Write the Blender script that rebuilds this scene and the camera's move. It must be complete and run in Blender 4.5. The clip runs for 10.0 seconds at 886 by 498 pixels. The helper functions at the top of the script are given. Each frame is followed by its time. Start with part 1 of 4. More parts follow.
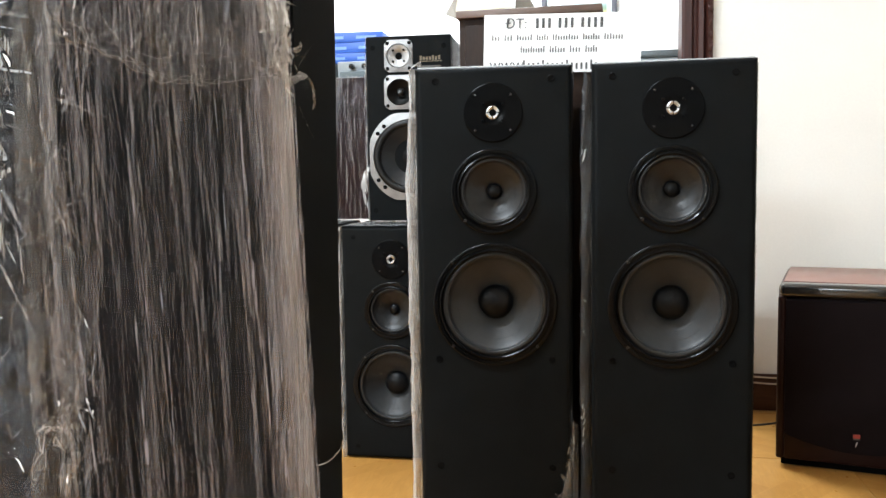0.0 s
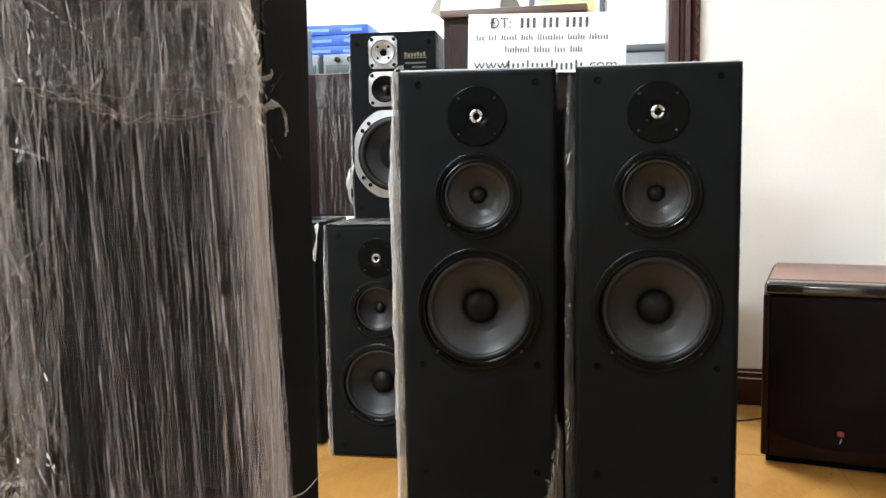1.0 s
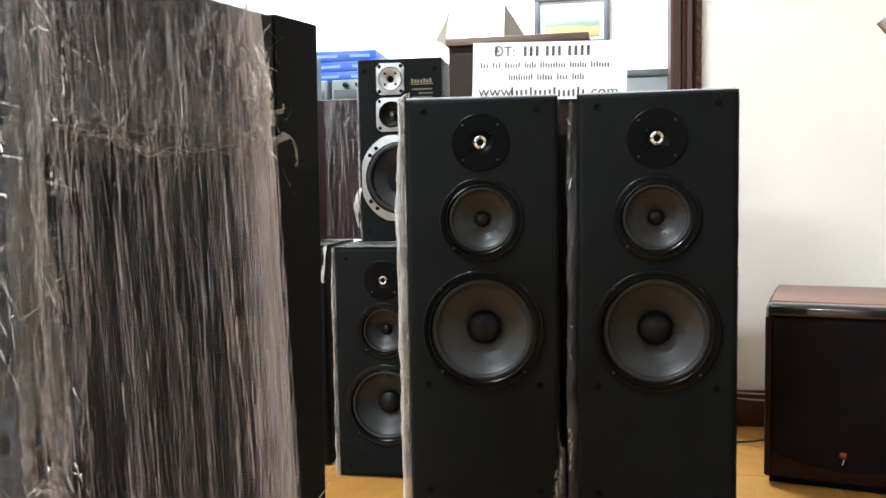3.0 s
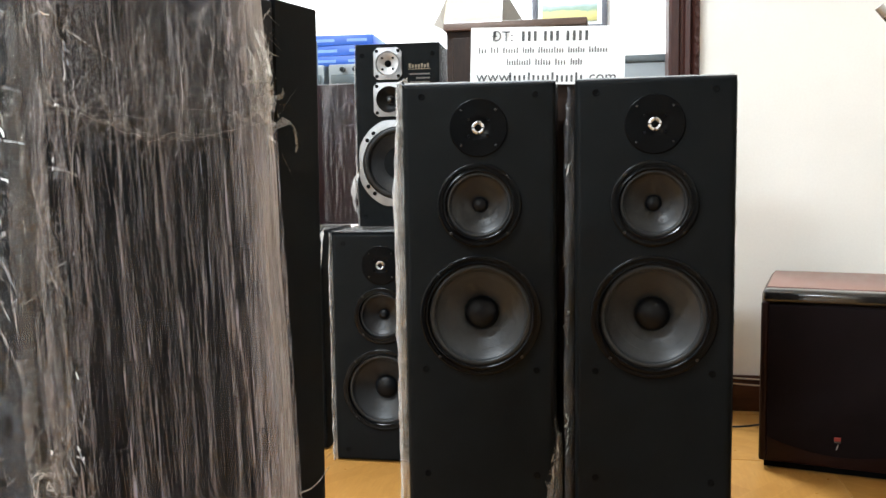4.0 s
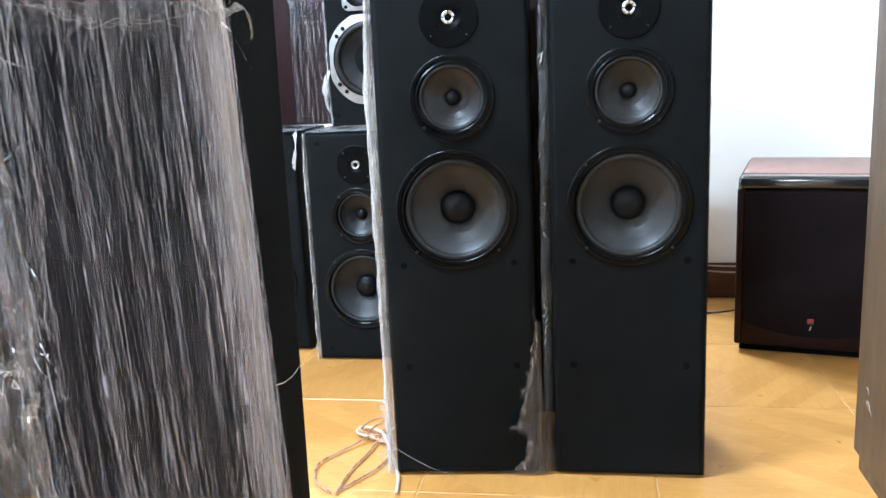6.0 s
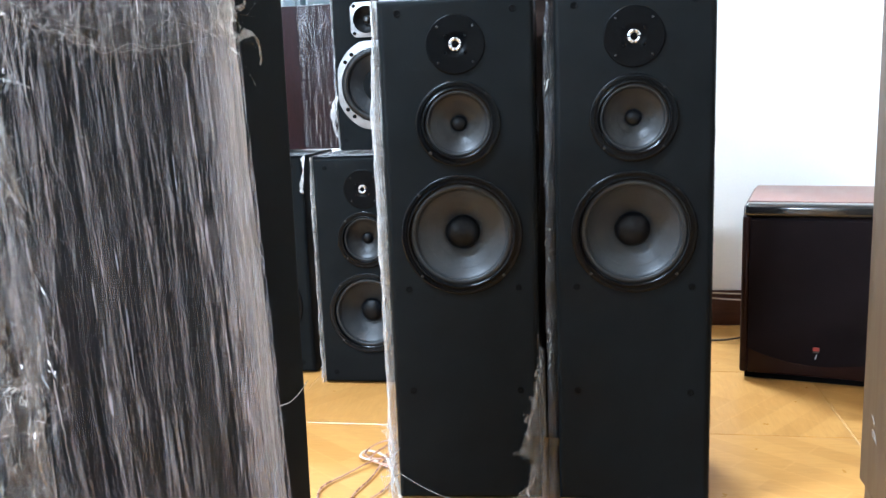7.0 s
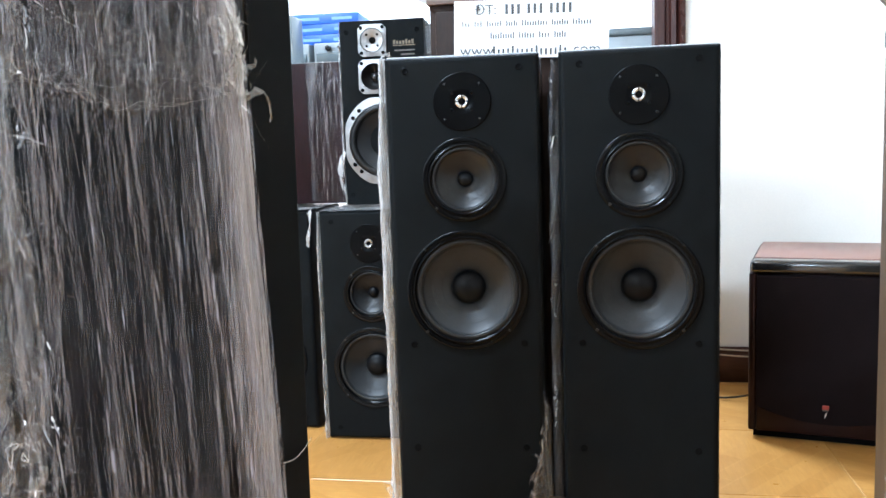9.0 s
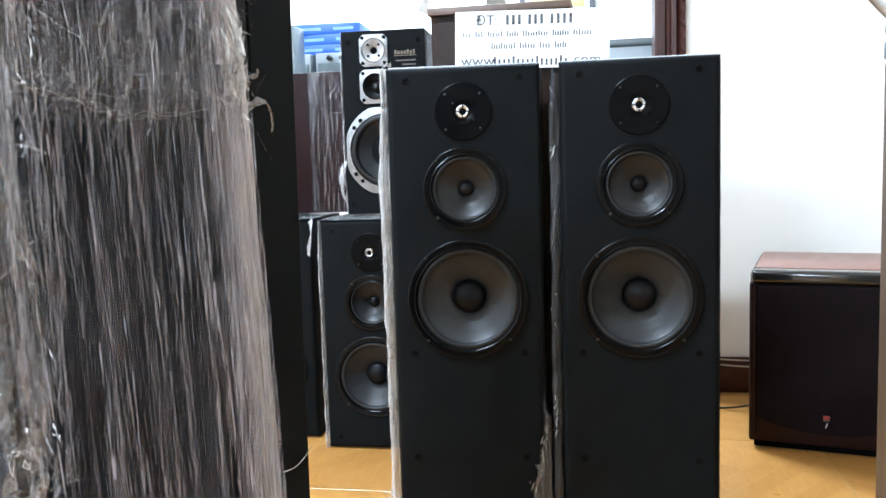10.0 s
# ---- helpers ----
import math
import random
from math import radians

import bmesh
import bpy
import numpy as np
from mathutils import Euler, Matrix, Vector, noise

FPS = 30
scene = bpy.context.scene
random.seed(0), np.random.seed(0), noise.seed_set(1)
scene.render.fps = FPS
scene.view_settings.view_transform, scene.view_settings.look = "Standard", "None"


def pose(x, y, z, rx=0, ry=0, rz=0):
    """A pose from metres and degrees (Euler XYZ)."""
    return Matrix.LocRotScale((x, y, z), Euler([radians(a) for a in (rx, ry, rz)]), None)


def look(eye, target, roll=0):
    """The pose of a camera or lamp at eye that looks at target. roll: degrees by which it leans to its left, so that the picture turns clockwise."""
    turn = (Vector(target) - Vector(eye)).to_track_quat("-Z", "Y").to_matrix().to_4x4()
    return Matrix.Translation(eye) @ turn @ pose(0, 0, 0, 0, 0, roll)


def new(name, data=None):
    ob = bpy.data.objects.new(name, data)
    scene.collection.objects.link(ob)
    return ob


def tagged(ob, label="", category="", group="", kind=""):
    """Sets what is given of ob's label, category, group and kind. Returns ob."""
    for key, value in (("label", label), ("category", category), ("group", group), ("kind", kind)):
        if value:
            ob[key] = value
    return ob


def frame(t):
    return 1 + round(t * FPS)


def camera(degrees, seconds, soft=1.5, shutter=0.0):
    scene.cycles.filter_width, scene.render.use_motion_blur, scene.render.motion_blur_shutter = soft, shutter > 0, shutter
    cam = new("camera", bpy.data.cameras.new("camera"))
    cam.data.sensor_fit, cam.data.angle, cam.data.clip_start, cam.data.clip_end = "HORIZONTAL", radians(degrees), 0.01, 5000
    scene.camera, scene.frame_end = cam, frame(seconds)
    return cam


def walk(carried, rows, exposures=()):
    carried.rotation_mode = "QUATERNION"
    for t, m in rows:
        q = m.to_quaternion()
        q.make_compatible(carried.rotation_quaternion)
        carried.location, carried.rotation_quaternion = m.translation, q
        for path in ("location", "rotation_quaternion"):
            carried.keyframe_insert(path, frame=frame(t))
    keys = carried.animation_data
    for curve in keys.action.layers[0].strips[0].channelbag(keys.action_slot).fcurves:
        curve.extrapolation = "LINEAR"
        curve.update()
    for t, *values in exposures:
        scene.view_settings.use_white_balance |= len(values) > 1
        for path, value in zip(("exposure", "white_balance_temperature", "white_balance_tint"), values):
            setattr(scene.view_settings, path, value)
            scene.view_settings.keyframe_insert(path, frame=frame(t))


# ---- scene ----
cam = camera(54.5, 10.0)
PATH = [
    (0, (0.235, -0.151, 0.763), (-0.149, 1.804, 0.595), -0.9),
    (0.5, (0.239, -0.143, 0.766), (-0.127, 1.815, 0.587), -1.7),
    (1, (0.244, -0.135, 0.797), (-0.117, 1.822, 0.594), -1.0),
    (1.5, (0.246, -0.148, 0.807), (-0.146, 1.805, 0.627), -0.7),
    (2, (0.253, -0.162, 0.805), (-0.144, 1.792, 0.66), -0.8),
    (2.5, (0.257, -0.168, 0.802), (-0.123, 1.79, 0.653), -1.1),
    (3.8, (0.2541, -0.1739, 0.8030), (-0.1203, 1.7835, 0.6304), -0.9),
    (4, (0.254, -0.174, 0.803), (-0.116, 1.782, 0.616), -0.9),
    (4.5, (0.26, -0.168, 0.796), (-0.115, 1.783, 0.565), -1.9),
    (5, (0.262, -0.162, 0.793), (-0.103, 1.778, 0.474), -2.7),
    (5.5, (0.262, -0.161, 0.79), (-0.073, 1.77, 0.39), -2.7),
    (5.7, (0.2622, -0.1614, 0.7900), (-0.0664, 1.7694, 0.3747), -2.7),
    (6.8, (0.2668, -0.1699, 0.7900), (-0.0718, 1.7655, 0.4106), -2.35),
    (7, (0.267, -0.171, 0.79), (-0.076, 1.766, 0.434), -2.2),
    (7.5, (0.266, -0.172, 0.792), (-0.083, 1.774, 0.485), -2.1),
    (8, (0.266, -0.174, 0.792), (-0.086, 1.778, 0.534), -2.0),
    (8.5, (0.267, -0.175, 0.792), (-0.087, 1.78, 0.558), -1.9),
    (9, (0.266, -0.171, 0.792), (-0.088, 1.783, 0.56), -1.9),
    (9.5, (0.266, -0.172, 0.792), (-0.085, 1.784, 0.568), -1.8),
    (10, (0.267, -0.174, 0.792), (-0.089, 1.783, 0.582), -1.8),
]
walk(cam, [(t, look(eye, target, roll)) for t, eye, target, roll in PATH], [(0, -0.3, 6200, 10), (4.0, -0.35, 6200, 10), (4.6, -0.45, 6250, 10), (5.0, -0.25, 5900, 9), (5.5, 0.2, 5300, 8), (7.0, 0.34, 5150, 8), (8.0, 0.3, 5200, 8), (8.8, 0.08, 5350, 8), (10, 0.05, 5400, 8)])

# ---- light ----
world = bpy.data.worlds.new("room_air")
scene.world = world
world.use_nodes = True
world.node_tree.nodes["Background"].inputs[0].default_value = (0.9, 0.95, 1.0, 1)
world.node_tree.nodes["Background"].inputs[1].default_value = 0.05


def area(name, eye, target, sx, sy, watts, colour):
    d = bpy.data.lights.new(name, "AREA")
    d.shape, d.size, d.size_y, d.energy, d.color = "RECTANGLE", sx, sy, watts, colour
    ob = new(name, d)
    ob.matrix_world = look(eye, target)
    return ob


area("tube_light_rear", (-1.75, -4.46, 2.55), (0.1, 2.0, 0.9), 1.6, 0.40, 240, (0.89, 0.965, 1.0))
area("tube_light_ceiling", (-1.25, 0.55, 3.02), (-1.25, 0.55, 0), 1.2, 0.12, 175, (0.89, 0.965, 1.0))
area("tube_light_back_room", (-0.6, 3.6, 3.02), (-0.6, 3.6, 0), 1.2, 0.12, 250, (0.90, 0.96, 1.0))


# ---- materials ----
def mat(name):
    m = bpy.data.materials.new(name)
    m.use_nodes = True
    nt = m.node_tree
    return m, nt, nt.nodes["Principled BSDF"]


def node(nt, kind, **values):
    n = nt.nodes.new(kind)
    for k, v in values.items():
        n.inputs[k].default_value = v
    return n


def coords(nt, scale=(1, 1, 1), rot=(0, 0, 0), space="Object"):
    tc = nt.nodes.new("ShaderNodeTexCoord")
    mp = nt.nodes.new("ShaderNodeMapping")
    mp.inputs["Scale"].default_value = scale
    mp.inputs["Rotation"].default_value = [radians(a) for a in rot]
    nt.links.new(tc.outputs[space], mp.inputs["Vector"])
    return mp.outputs["Vector"]


def noise_of(nt, vec, scale, detail=4.0, rough=0.55, distort=0.0):
    n = node(nt, "ShaderNodeTexNoise", Scale=scale, Detail=detail, Roughness=rough, Distortion=distort)
    nt.links.new(vec, n.inputs["Vector"])
    return n.outputs["Fac"]


def ramp(nt, fac, stops):
    r = nt.nodes.new("ShaderNodeValToRGB")
    el = r.color_ramp.elements
    while len(el) < len(stops):
        el.new(0.5)
    for e, (p, c) in zip(el, stops):
        e.position = p
        e.color = (*c, 1) if len(c) == 3 else c
    nt.links.new(fac, r.inputs["Fac"])
    return r.outputs["Color"]


def grey(v):
    return (v, v, v)


def bump(nt, bsdf, height, strength, distance):
    b = node(nt, "ShaderNodeBump", Strength=strength, Distance=distance)
    nt.links.new(height, b.inputs["Height"])
    nt.links.new(b.outputs["Normal"], bsdf.inputs["Normal"])


def math_node(nt, op, a, b):
    n = nt.nodes.new("ShaderNodeMath")
    n.operation = op
    for i, v in enumerate((a, b)):
        if isinstance(v, (int, float)):
            n.inputs[i].default_value = v
        else:
            nt.links.new(v, n.inputs[i])
    return n.outputs[0]


def surface(name, low, high, rough=(0.4, 0.5), scale=30.0, metal=0.0, bump_s=0.0, bump_d=0.001,
            stretch=(1, 1, 1), coat=0.0, spec=0.5, fine=400.0, space="Object"):
    """A paint, wood or metal with tone and gloss varied broadly and finely."""
    m, nt, b = mat(name)
    v = coords(nt, stretch, space=space)
    broad = noise_of(nt, v, scale)
    small = noise_of(nt, v, fine, 2.0)
    mix = math_node(nt, "ADD", math_node(nt, "MULTIPLY", broad, 0.65), math_node(nt, "MULTIPLY", small, 0.35))
    nt.links.new(ramp(nt, mix, [(0.32, low), (0.68, high)]), b.inputs["Base Color"])
    nt.links.new(ramp(nt, broad, [(0.3, grey(rough[0])), (0.7, grey(rough[1]))]), b.inputs["Roughness"])
    b.inputs["Metallic"].default_value = metal
    b.inputs["Coat Weight"].default_value = coat
    b.inputs["Coat Roughness"].default_value = 0.15
    b.inputs["Specular IOR Level"].default_value = spec
    if bump_s:
        bump(nt, b, mix, bump_s, bump_d)
    return m


def film_material(name, base, gain, across, along, tint, lean=0.0, rough=0.28, crinkle=0.0, gloss=0.12, fade=None):
    """Stretch film: clear sheet with whitish drawn-out streaks, and creases where it is crumpled."""
    m, nt, b = mat(name)
    v = coords(nt, (across, across, along), (lean, 0, 0))
    fine = noise_of(nt, v, 1.0, 4.0, 0.6, 0.3)
    thin = noise_of(nt, coords(nt, (across * 0.8, across * 0.8, along * 0.7), (lean * 1.3, 0, 0)), 1.0, 2.0, 0.5, 0.5)
    broad = noise_of(nt, coords(nt, (across * 0.16, across * 0.16, along * 0.7), (lean, 0, 0)), 1.0, 3.0, 0.5, 0.4)
    patch = noise_of(nt, coords(nt, (9, 9, 6)), 1.0, 3.0)
    streak = ramp(nt, fine, [(0.50, grey(0.0)), (0.60, grey(0.30)), (0.74, grey(1.0))])
    lines = ramp(nt, thin, [(0.485, grey(0.0)), (0.50, grey(0.75)), (0.515, grey(0.0))])
    mask = math_node(nt, "MAXIMUM", streak, math_node(nt, "MULTIPLY", lines, 0.8))
    mask = math_node(nt, "MULTIPLY", mask, ramp(nt, broad, [(0.38, grey(0.10)), (0.62, grey(1.0))]))
    mask = math_node(nt, "MULTIPLY", mask, ramp(nt, patch, [(0.3, grey(0.5)), (0.65, grey(1.0))]))
    height = fine
    if crinkle:
        big = noise_of(nt, coords(nt, (1, 1, 0.6), (18, 0, 12)), crinkle, 2.0, 0.5, 1.6)
        small = noise_of(nt, coords(nt, (1, 1, 0.7), (-25, 0, 5)), crinkle * 2.3, 2.0, 0.5, 1.2)
        crease = math_node(nt, "MAXIMUM", ramp(nt, big, [(0.475, grey(0.0)), (0.50, grey(1.0)), (0.515, grey(0.0))]),
                           math_node(nt, "MULTIPLY", ramp(nt, small, [(0.46, grey(0.0)), (0.50, grey(1.0)), (0.53, grey(0.0))]), 0.6))
        soft = ramp(nt, big, [(0.42, grey(0.0)), (0.60, grey(0.35))])
        crease = math_node(nt, "MULTIPLY", math_node(nt, "MAXIMUM", crease, soft), ramp(nt, patch, [(0.38, grey(0.1)), (0.6, grey(0.9))]))
        mask = math_node(nt, "MAXIMUM", mask, crease)
        height = math_node(nt, "ADD", fine, math_node(nt, "ADD", big, small))
    fac = math_node(nt, "ADD", math_node(nt, "MULTIPLY", mask, gain), base)
    if fade:
        # the gathered edge thins out away from its leaning hem
        hem, slope, full, gone = fade
        sep = nt.nodes.new("ShaderNodeSeparateXYZ")
        nt.links.new(coords(nt), sep.inputs[0])
        away = math_node(nt, "SUBTRACT", sep.outputs["Y"], math_node(nt, "ADD", math_node(nt, "MULTIPLY", sep.outputs["Z"], slope), hem))
        away = math_node(nt, "ADD", away, math_node(nt, "MULTIPLY", math_node(nt, "SUBTRACT", broad, 0.5), 0.05))
        thin = nt.nodes.new("ShaderNodeMapRange")
        for k, v2 in (("From Min", full), ("From Max", gone), ("To Min", 1.0), ("To Max", 0.0)):
            thin.inputs[k].default_value = v2
        nt.links.new(away, thin.inputs["Value"])
        fac = math_node(nt, "MULTIPLY", fac, thin.outputs[0])
    fac = math_node(nt, "MINIMUM", fac, 0.96)
    b.inputs["Base Color"].default_value = (*tint, 1)
    b.inputs["Roughness"].default_value = rough
    b.inputs["IOR"].default_value = 1.5
    bump(nt, b, height, 0.8, 0.003)
    clear = node(nt, "ShaderNodeBsdfTransparent")
    mix = nt.nodes.new("ShaderNodeMixShader")
    nt.links.new(fac, mix.inputs[0])
    nt.links.new(clear.outputs[0], mix.inputs[1])
    nt.links.new(b.outputs[0], mix.inputs[2])
    shine = node(nt, "ShaderNodeBsdfGlossy", Roughness=min(rough, 0.16))
    fres = node(nt, "ShaderNodeFresnel", IOR=1.45)
    bent = nt.nodes["Bump"].outputs["Normal"]
    nt.links.new(bent, shine.inputs["Normal"])
    nt.links.new(bent, fres.inputs["Normal"])
    top = nt.nodes.new("ShaderNodeMixShader")
    nt.links.new(math_node(nt, "MULTIPLY", fres.outputs[0], gloss), top.inputs[0])
    nt.links.new(mix.outputs[0], top.inputs[1])
    nt.links.new(shine.outputs[0], top.inputs[2])
    nt.links.new(top.outputs[0], nt.nodes["Material Output"].inputs["Surface"])
    return m


def drawn_film(name, base, gain, tint):
    """Film drawn out lengthwise: soft grey bands of many widths, split by fine lines, clear gaps between."""
    m, nt, b = mat(name)
    lean = (4.3, 0, 0)
    wide = noise_of(nt, coords(nt, (70, 70, 1.6), lean), 1.0, 2.0, 0.5, 0.5)
    band = noise_of(nt, coords(nt, (190, 190, 2.6), lean), 1.0, 3.0, 0.55, 0.5)
    fine = noise_of(nt, coords(nt, (640, 640, 7.0), lean), 1.0, 3.0, 0.6, 0.4)
    hair = noise_of(nt, coords(nt, (330, 330, 5.0), (5.6, 0, 0)), 1.0, 2.0, 0.5, 0.3)
    patch = noise_of(nt, coords(nt, (14, 14, 5)), 1.0, 3.0)
    mask = ramp(nt, band, [(0.475, grey(0.0)), (0.505, grey(0.5)), (0.62, grey(1.0))])
    mask = math_node(nt, "MULTIPLY", mask, ramp(nt, wide, [(0.36, grey(0.35)), (0.54, grey(1.0))]))
    mask = math_node(nt, "MULTIPLY", mask, ramp(nt, fine, [(0.38, grey(0.15)), (0.58, grey(1.0))]))
    lines = ramp(nt, hair, [(0.485, grey(0.0)), (0.50, grey(0.8)), (0.515, grey(0.0))])
    mask = math_node(nt, "MAXIMUM", mask, math_node(nt, "MULTIPLY", lines, ramp(nt, wide, [(0.40, grey(0.15)), (0.6, grey(0.9))])))
    mask = math_node(nt, "MULTIPLY", mask, ramp(nt, patch, [(0.3, grey(0.55)), (0.65, grey(1.0))]))
    fac = math_node(nt, "ADD", math_node(nt, "MULTIPLY", mask, gain), base)
    b.inputs["Base Color"].default_value = (*tint, 1)
    b.inputs["Roughness"].default_value = 0.3
    bump(nt, b, band, 0.6, 0.003)
    clear = node(nt, "ShaderNodeBsdfTransparent")
    mix = nt.nodes.new("ShaderNodeMixShader")
    nt.links.new(fac, mix.inputs[0])
    nt.links.new(clear.outputs[0], mix.inputs[1])
    nt.links.new(b.outputs[0], mix.inputs[2])
    nt.links.new(mix.outputs[0], nt.nodes["Material Output"].inputs["Surface"])
    return m


M_BLACK = surface("black_vinyl", (0.0038, 0.0044, 0.0047), (0.0070, 0.0079, 0.0084), (0.50, 0.64), 12, fine=900, bump_s=0.3, bump_d=0.0004, spec=0.035)
M_SIDE = surface("dark_rosewood", (0.0026, 0.0024, 0.0030), (0.0058, 0.0050, 0.0058), (0.45, 0.6), 9, stretch=(5, 5, 0.6), fine=60, spec=0.08)
M_PLATE = surface("black_metal_plate", (0.0014, 0.0016, 0.0019), (0.0026, 0.0029, 0.0033), (0.18, 0.26), 20, spec=0.05)
M_RIM = surface("satin_black_rim", (0.0014, 0.0016, 0.0019), (0.0026, 0.0029, 0.0033), (0.13, 0.18), 20, spec=0.11)
M_RUBBER = surface("black_rubber", grey(0.003), grey(0.006), (0.30, 0.42), 40, spec=0.22)
M_ROLL = surface("grey_rubber_roll", (0.008, 0.0084, 0.0088), (0.013, 0.0135, 0.014), (0.34, 0.44), 40, spec=0.25)
M_CONE = surface("grey_paper_cone", (0.014, 0.0148, 0.0156), (0.022, 0.0232, 0.0244), (0.36, 0.46), 25, fine=600, bump_s=0.2, bump_d=0.0005, spec=0.25)
M_CONE_DARK = surface("dark_paper_cone", (0.0055, 0.0058, 0.0062), (0.0095, 0.0100, 0.0106), (0.34, 0.44), 25, fine=600, bump_s=0.2, bump_d=0.0005, spec=0.3)
M_CAP = surface("dust_cap", (0.0014, 0.0017, 0.0022), (0.0030, 0.0034, 0.0042), (0.36, 0.46), 40, spec=0.14)
M_CHROME = surface("polished_chrome", (0.52, 0.55, 0.60), (0.64, 0.67, 0.72), (0.24, 0.32), 40, metal=1.0)
M_SILVER = surface("silver_paint", grey(0.15), grey(0.24), (0.30, 0.42), 30, metal=0.85)
M_BRUSHED = surface("brushed_steel", grey(0.22), grey(0.36), (0.30, 0.42), 60, metal=0.9)
M_SCREW = surface("screw_steel", grey(0.018), grey(0.05), (0.2, 0.34), 80, metal=0.8)
M_HOLE = surface("dark_socket", grey(0.001), grey(0.002), (0.7, 0.8), 60, spec=0.05)
M_GOLD = surface("gold_print", (0.085, 0.066, 0.038), (0.13, 0.10, 0.055), (0.4, 0.5), 60)
M_BEIGE_PRINT = surface("dull_print", (0.045, 0.042, 0.035), (0.075, 0.07, 0.06), (0.5, 0.6), 60)
M_CREAM = surface("cream_wall_paint", (0.77, 0.755, 0.71), (0.83, 0.815, 0.77), (0.55, 0.7), 3.0, fine=140, bump_s=0.08, bump_d=0.001)
M_WHITE = surface("white_wall_paint", (0.80, 0.81, 0.81), (0.86, 0.87, 0.87), (0.55, 0.7), 3.0, fine=140, bump_s=0.08, bump_d=0.001)
M_CASING = surface("red_brown_varnished_wood", (0.020, 0.0065, 0.005), (0.055, 0.018, 0.013), (0.36, 0.5), 7, stretch=(6, 6, 0.5), fine=50, spec=0.25)
M_BROWN = surface("brown_veneer", (0.010, 0.0058, 0.0042), (0.026, 0.0145, 0.010), (0.45, 0.6), 8, stretch=(4, 4, 0.7), fine=70, spec=0.12)
M_BROWN_TOP = surface("brown_edge_veneer", (0.075, 0.046, 0.034), (0.12, 0.077, 0.058), (0.35, 0.5), 8, stretch=(0.7, 5, 5), fine=60)
M_PAPER = surface("white_paper", (0.84, 0.84, 0.83), (0.89, 0.89, 0.88), (0.6, 0.7), 20)
M_WINE = surface("dark_wine_veneer", (0.005, 0.0016, 0.0020), (0.014, 0.0036, 0.0045), (0.45, 0.6), 8, stretch=(5, 5, 0.6), fine=60, spec=0.1)
M_INK_DARK = surface("dark_print_ink", grey(0.03), grey(0.12), (0.6, 0.7), 60, fine=200)
M_CARTON = surface("pale_carton", (0.62, 0.58, 0.42), (0.74, 0.70, 0.54), (0.6, 0.75), 8)
M_CARTON_GREY = surface("grey_carton_flap", (0.17, 0.155, 0.13), (0.25, 0.23, 0.20), (0.6, 0.75), 8)
M_BLUE = surface("blue_carton", (0.016, 0.085, 0.42), (0.03, 0.13, 0.56), (0.35, 0.5), 6)
M_BLUE_PRINT = surface("pale_blue_print", (0.14, 0.28, 0.66), (0.2, 0.36, 0.76), (0.4, 0.5), 8)
M_GEAR = surface("grey_metal_case", (0.22, 0.25, 0.27), (0.30, 0.34, 0.36), (0.35, 0.5), 8, metal=0.2)
M_GEAR_DARK = surface("dark_metal_front", (0.08, 0.10, 0.11), (0.14, 0.17, 0.18), (0.3, 0.4), 8, metal=0.3)
M_FRAME = surface("dark_picture_frame", (0.035, 0.036, 0.045), (0.07, 0.072, 0.085), (0.35, 0.5), 12)
M_MAT = surface("pale_picture_mount", (0.36, 0.39, 0.38), (0.44, 0.47, 0.45), (0.6, 0.7), 12)
# lighter than the box: the white wall's reflection is put into this colour
M_SUBTOP = surface("lacquered_mahogany_sheen", (0.19, 0.098, 0.076), (0.25, 0.135, 0.105), (0.34, 0.44), 6, stretch=(4, 0.7, 0.7), fine=60, spec=0.5)
M_SUBWOOD = surface("mahogany_veneer", (0.009, 0.0033, 0.0027), (0.021, 0.0076, 0.0058), (0.34, 0.46), 6, stretch=(0.7, 0.7, 4), fine=60, spec=0.12)
M_CLOTH = surface("dark_grille_cloth", (0.0052, 0.0035, 0.0038), (0.0098, 0.0066, 0.0070), (0.8, 0.95), 20, fine=1400, bump_s=0.5, bump_d=0.0006, spec=0.06)
M_GLOSS = surface("gloss_black_lacquer", grey(0.010), grey(0.014), (0.10, 0.16), 10, coat=0.6)
M_RED = surface("red_badge", (0.22, 0.02, 0.015), (0.30, 0.03, 0.02), (0.35, 0.45), 60)
M_OLIVE = surface("olive_brown_veneer", (0.045, 0.027, 0.013), (0.078, 0.048, 0.024), (0.4, 0.55), 6, stretch=(5, 5, 0.5), fine=60, spec=0.25)
M_TUBE_METAL = surface("grey_metal_tube", grey(0.35), grey(0.48), (0.25, 0.35), 20, metal=0.8)
M_CABLE = surface("black_cable", grey(0.004), grey(0.008), (0.45, 0.55), 40, spec=0.2)
M_COPPER = surface("clear_copper_speaker_wire", (0.25, 0.115, 0.07), (0.42, 0.24, 0.165), (0.22, 0.35), 50, metal=0.35)
M_PALE_WIRE = surface("pale_speaker_wire", (0.44, 0.36, 0.28), (0.55, 0.47, 0.38), (0.3, 0.4), 50)
M_GROUT = surface("pale_grout", (0.42, 0.235, 0.075), (0.48, 0.285, 0.10), (0.7, 0.85), 20)
M_SKIRT = surface("brown_skirting_tile", (0.045, 0.016, 0.010), (0.085, 0.034, 0.020), (0.3, 0.42), 8, stretch=(0.6, 2, 6), fine=60, spec=0.2)
M_CEIL = surface("ceiling_paint", grey(0.80), grey(0.85), (0.7, 0.8), 4)
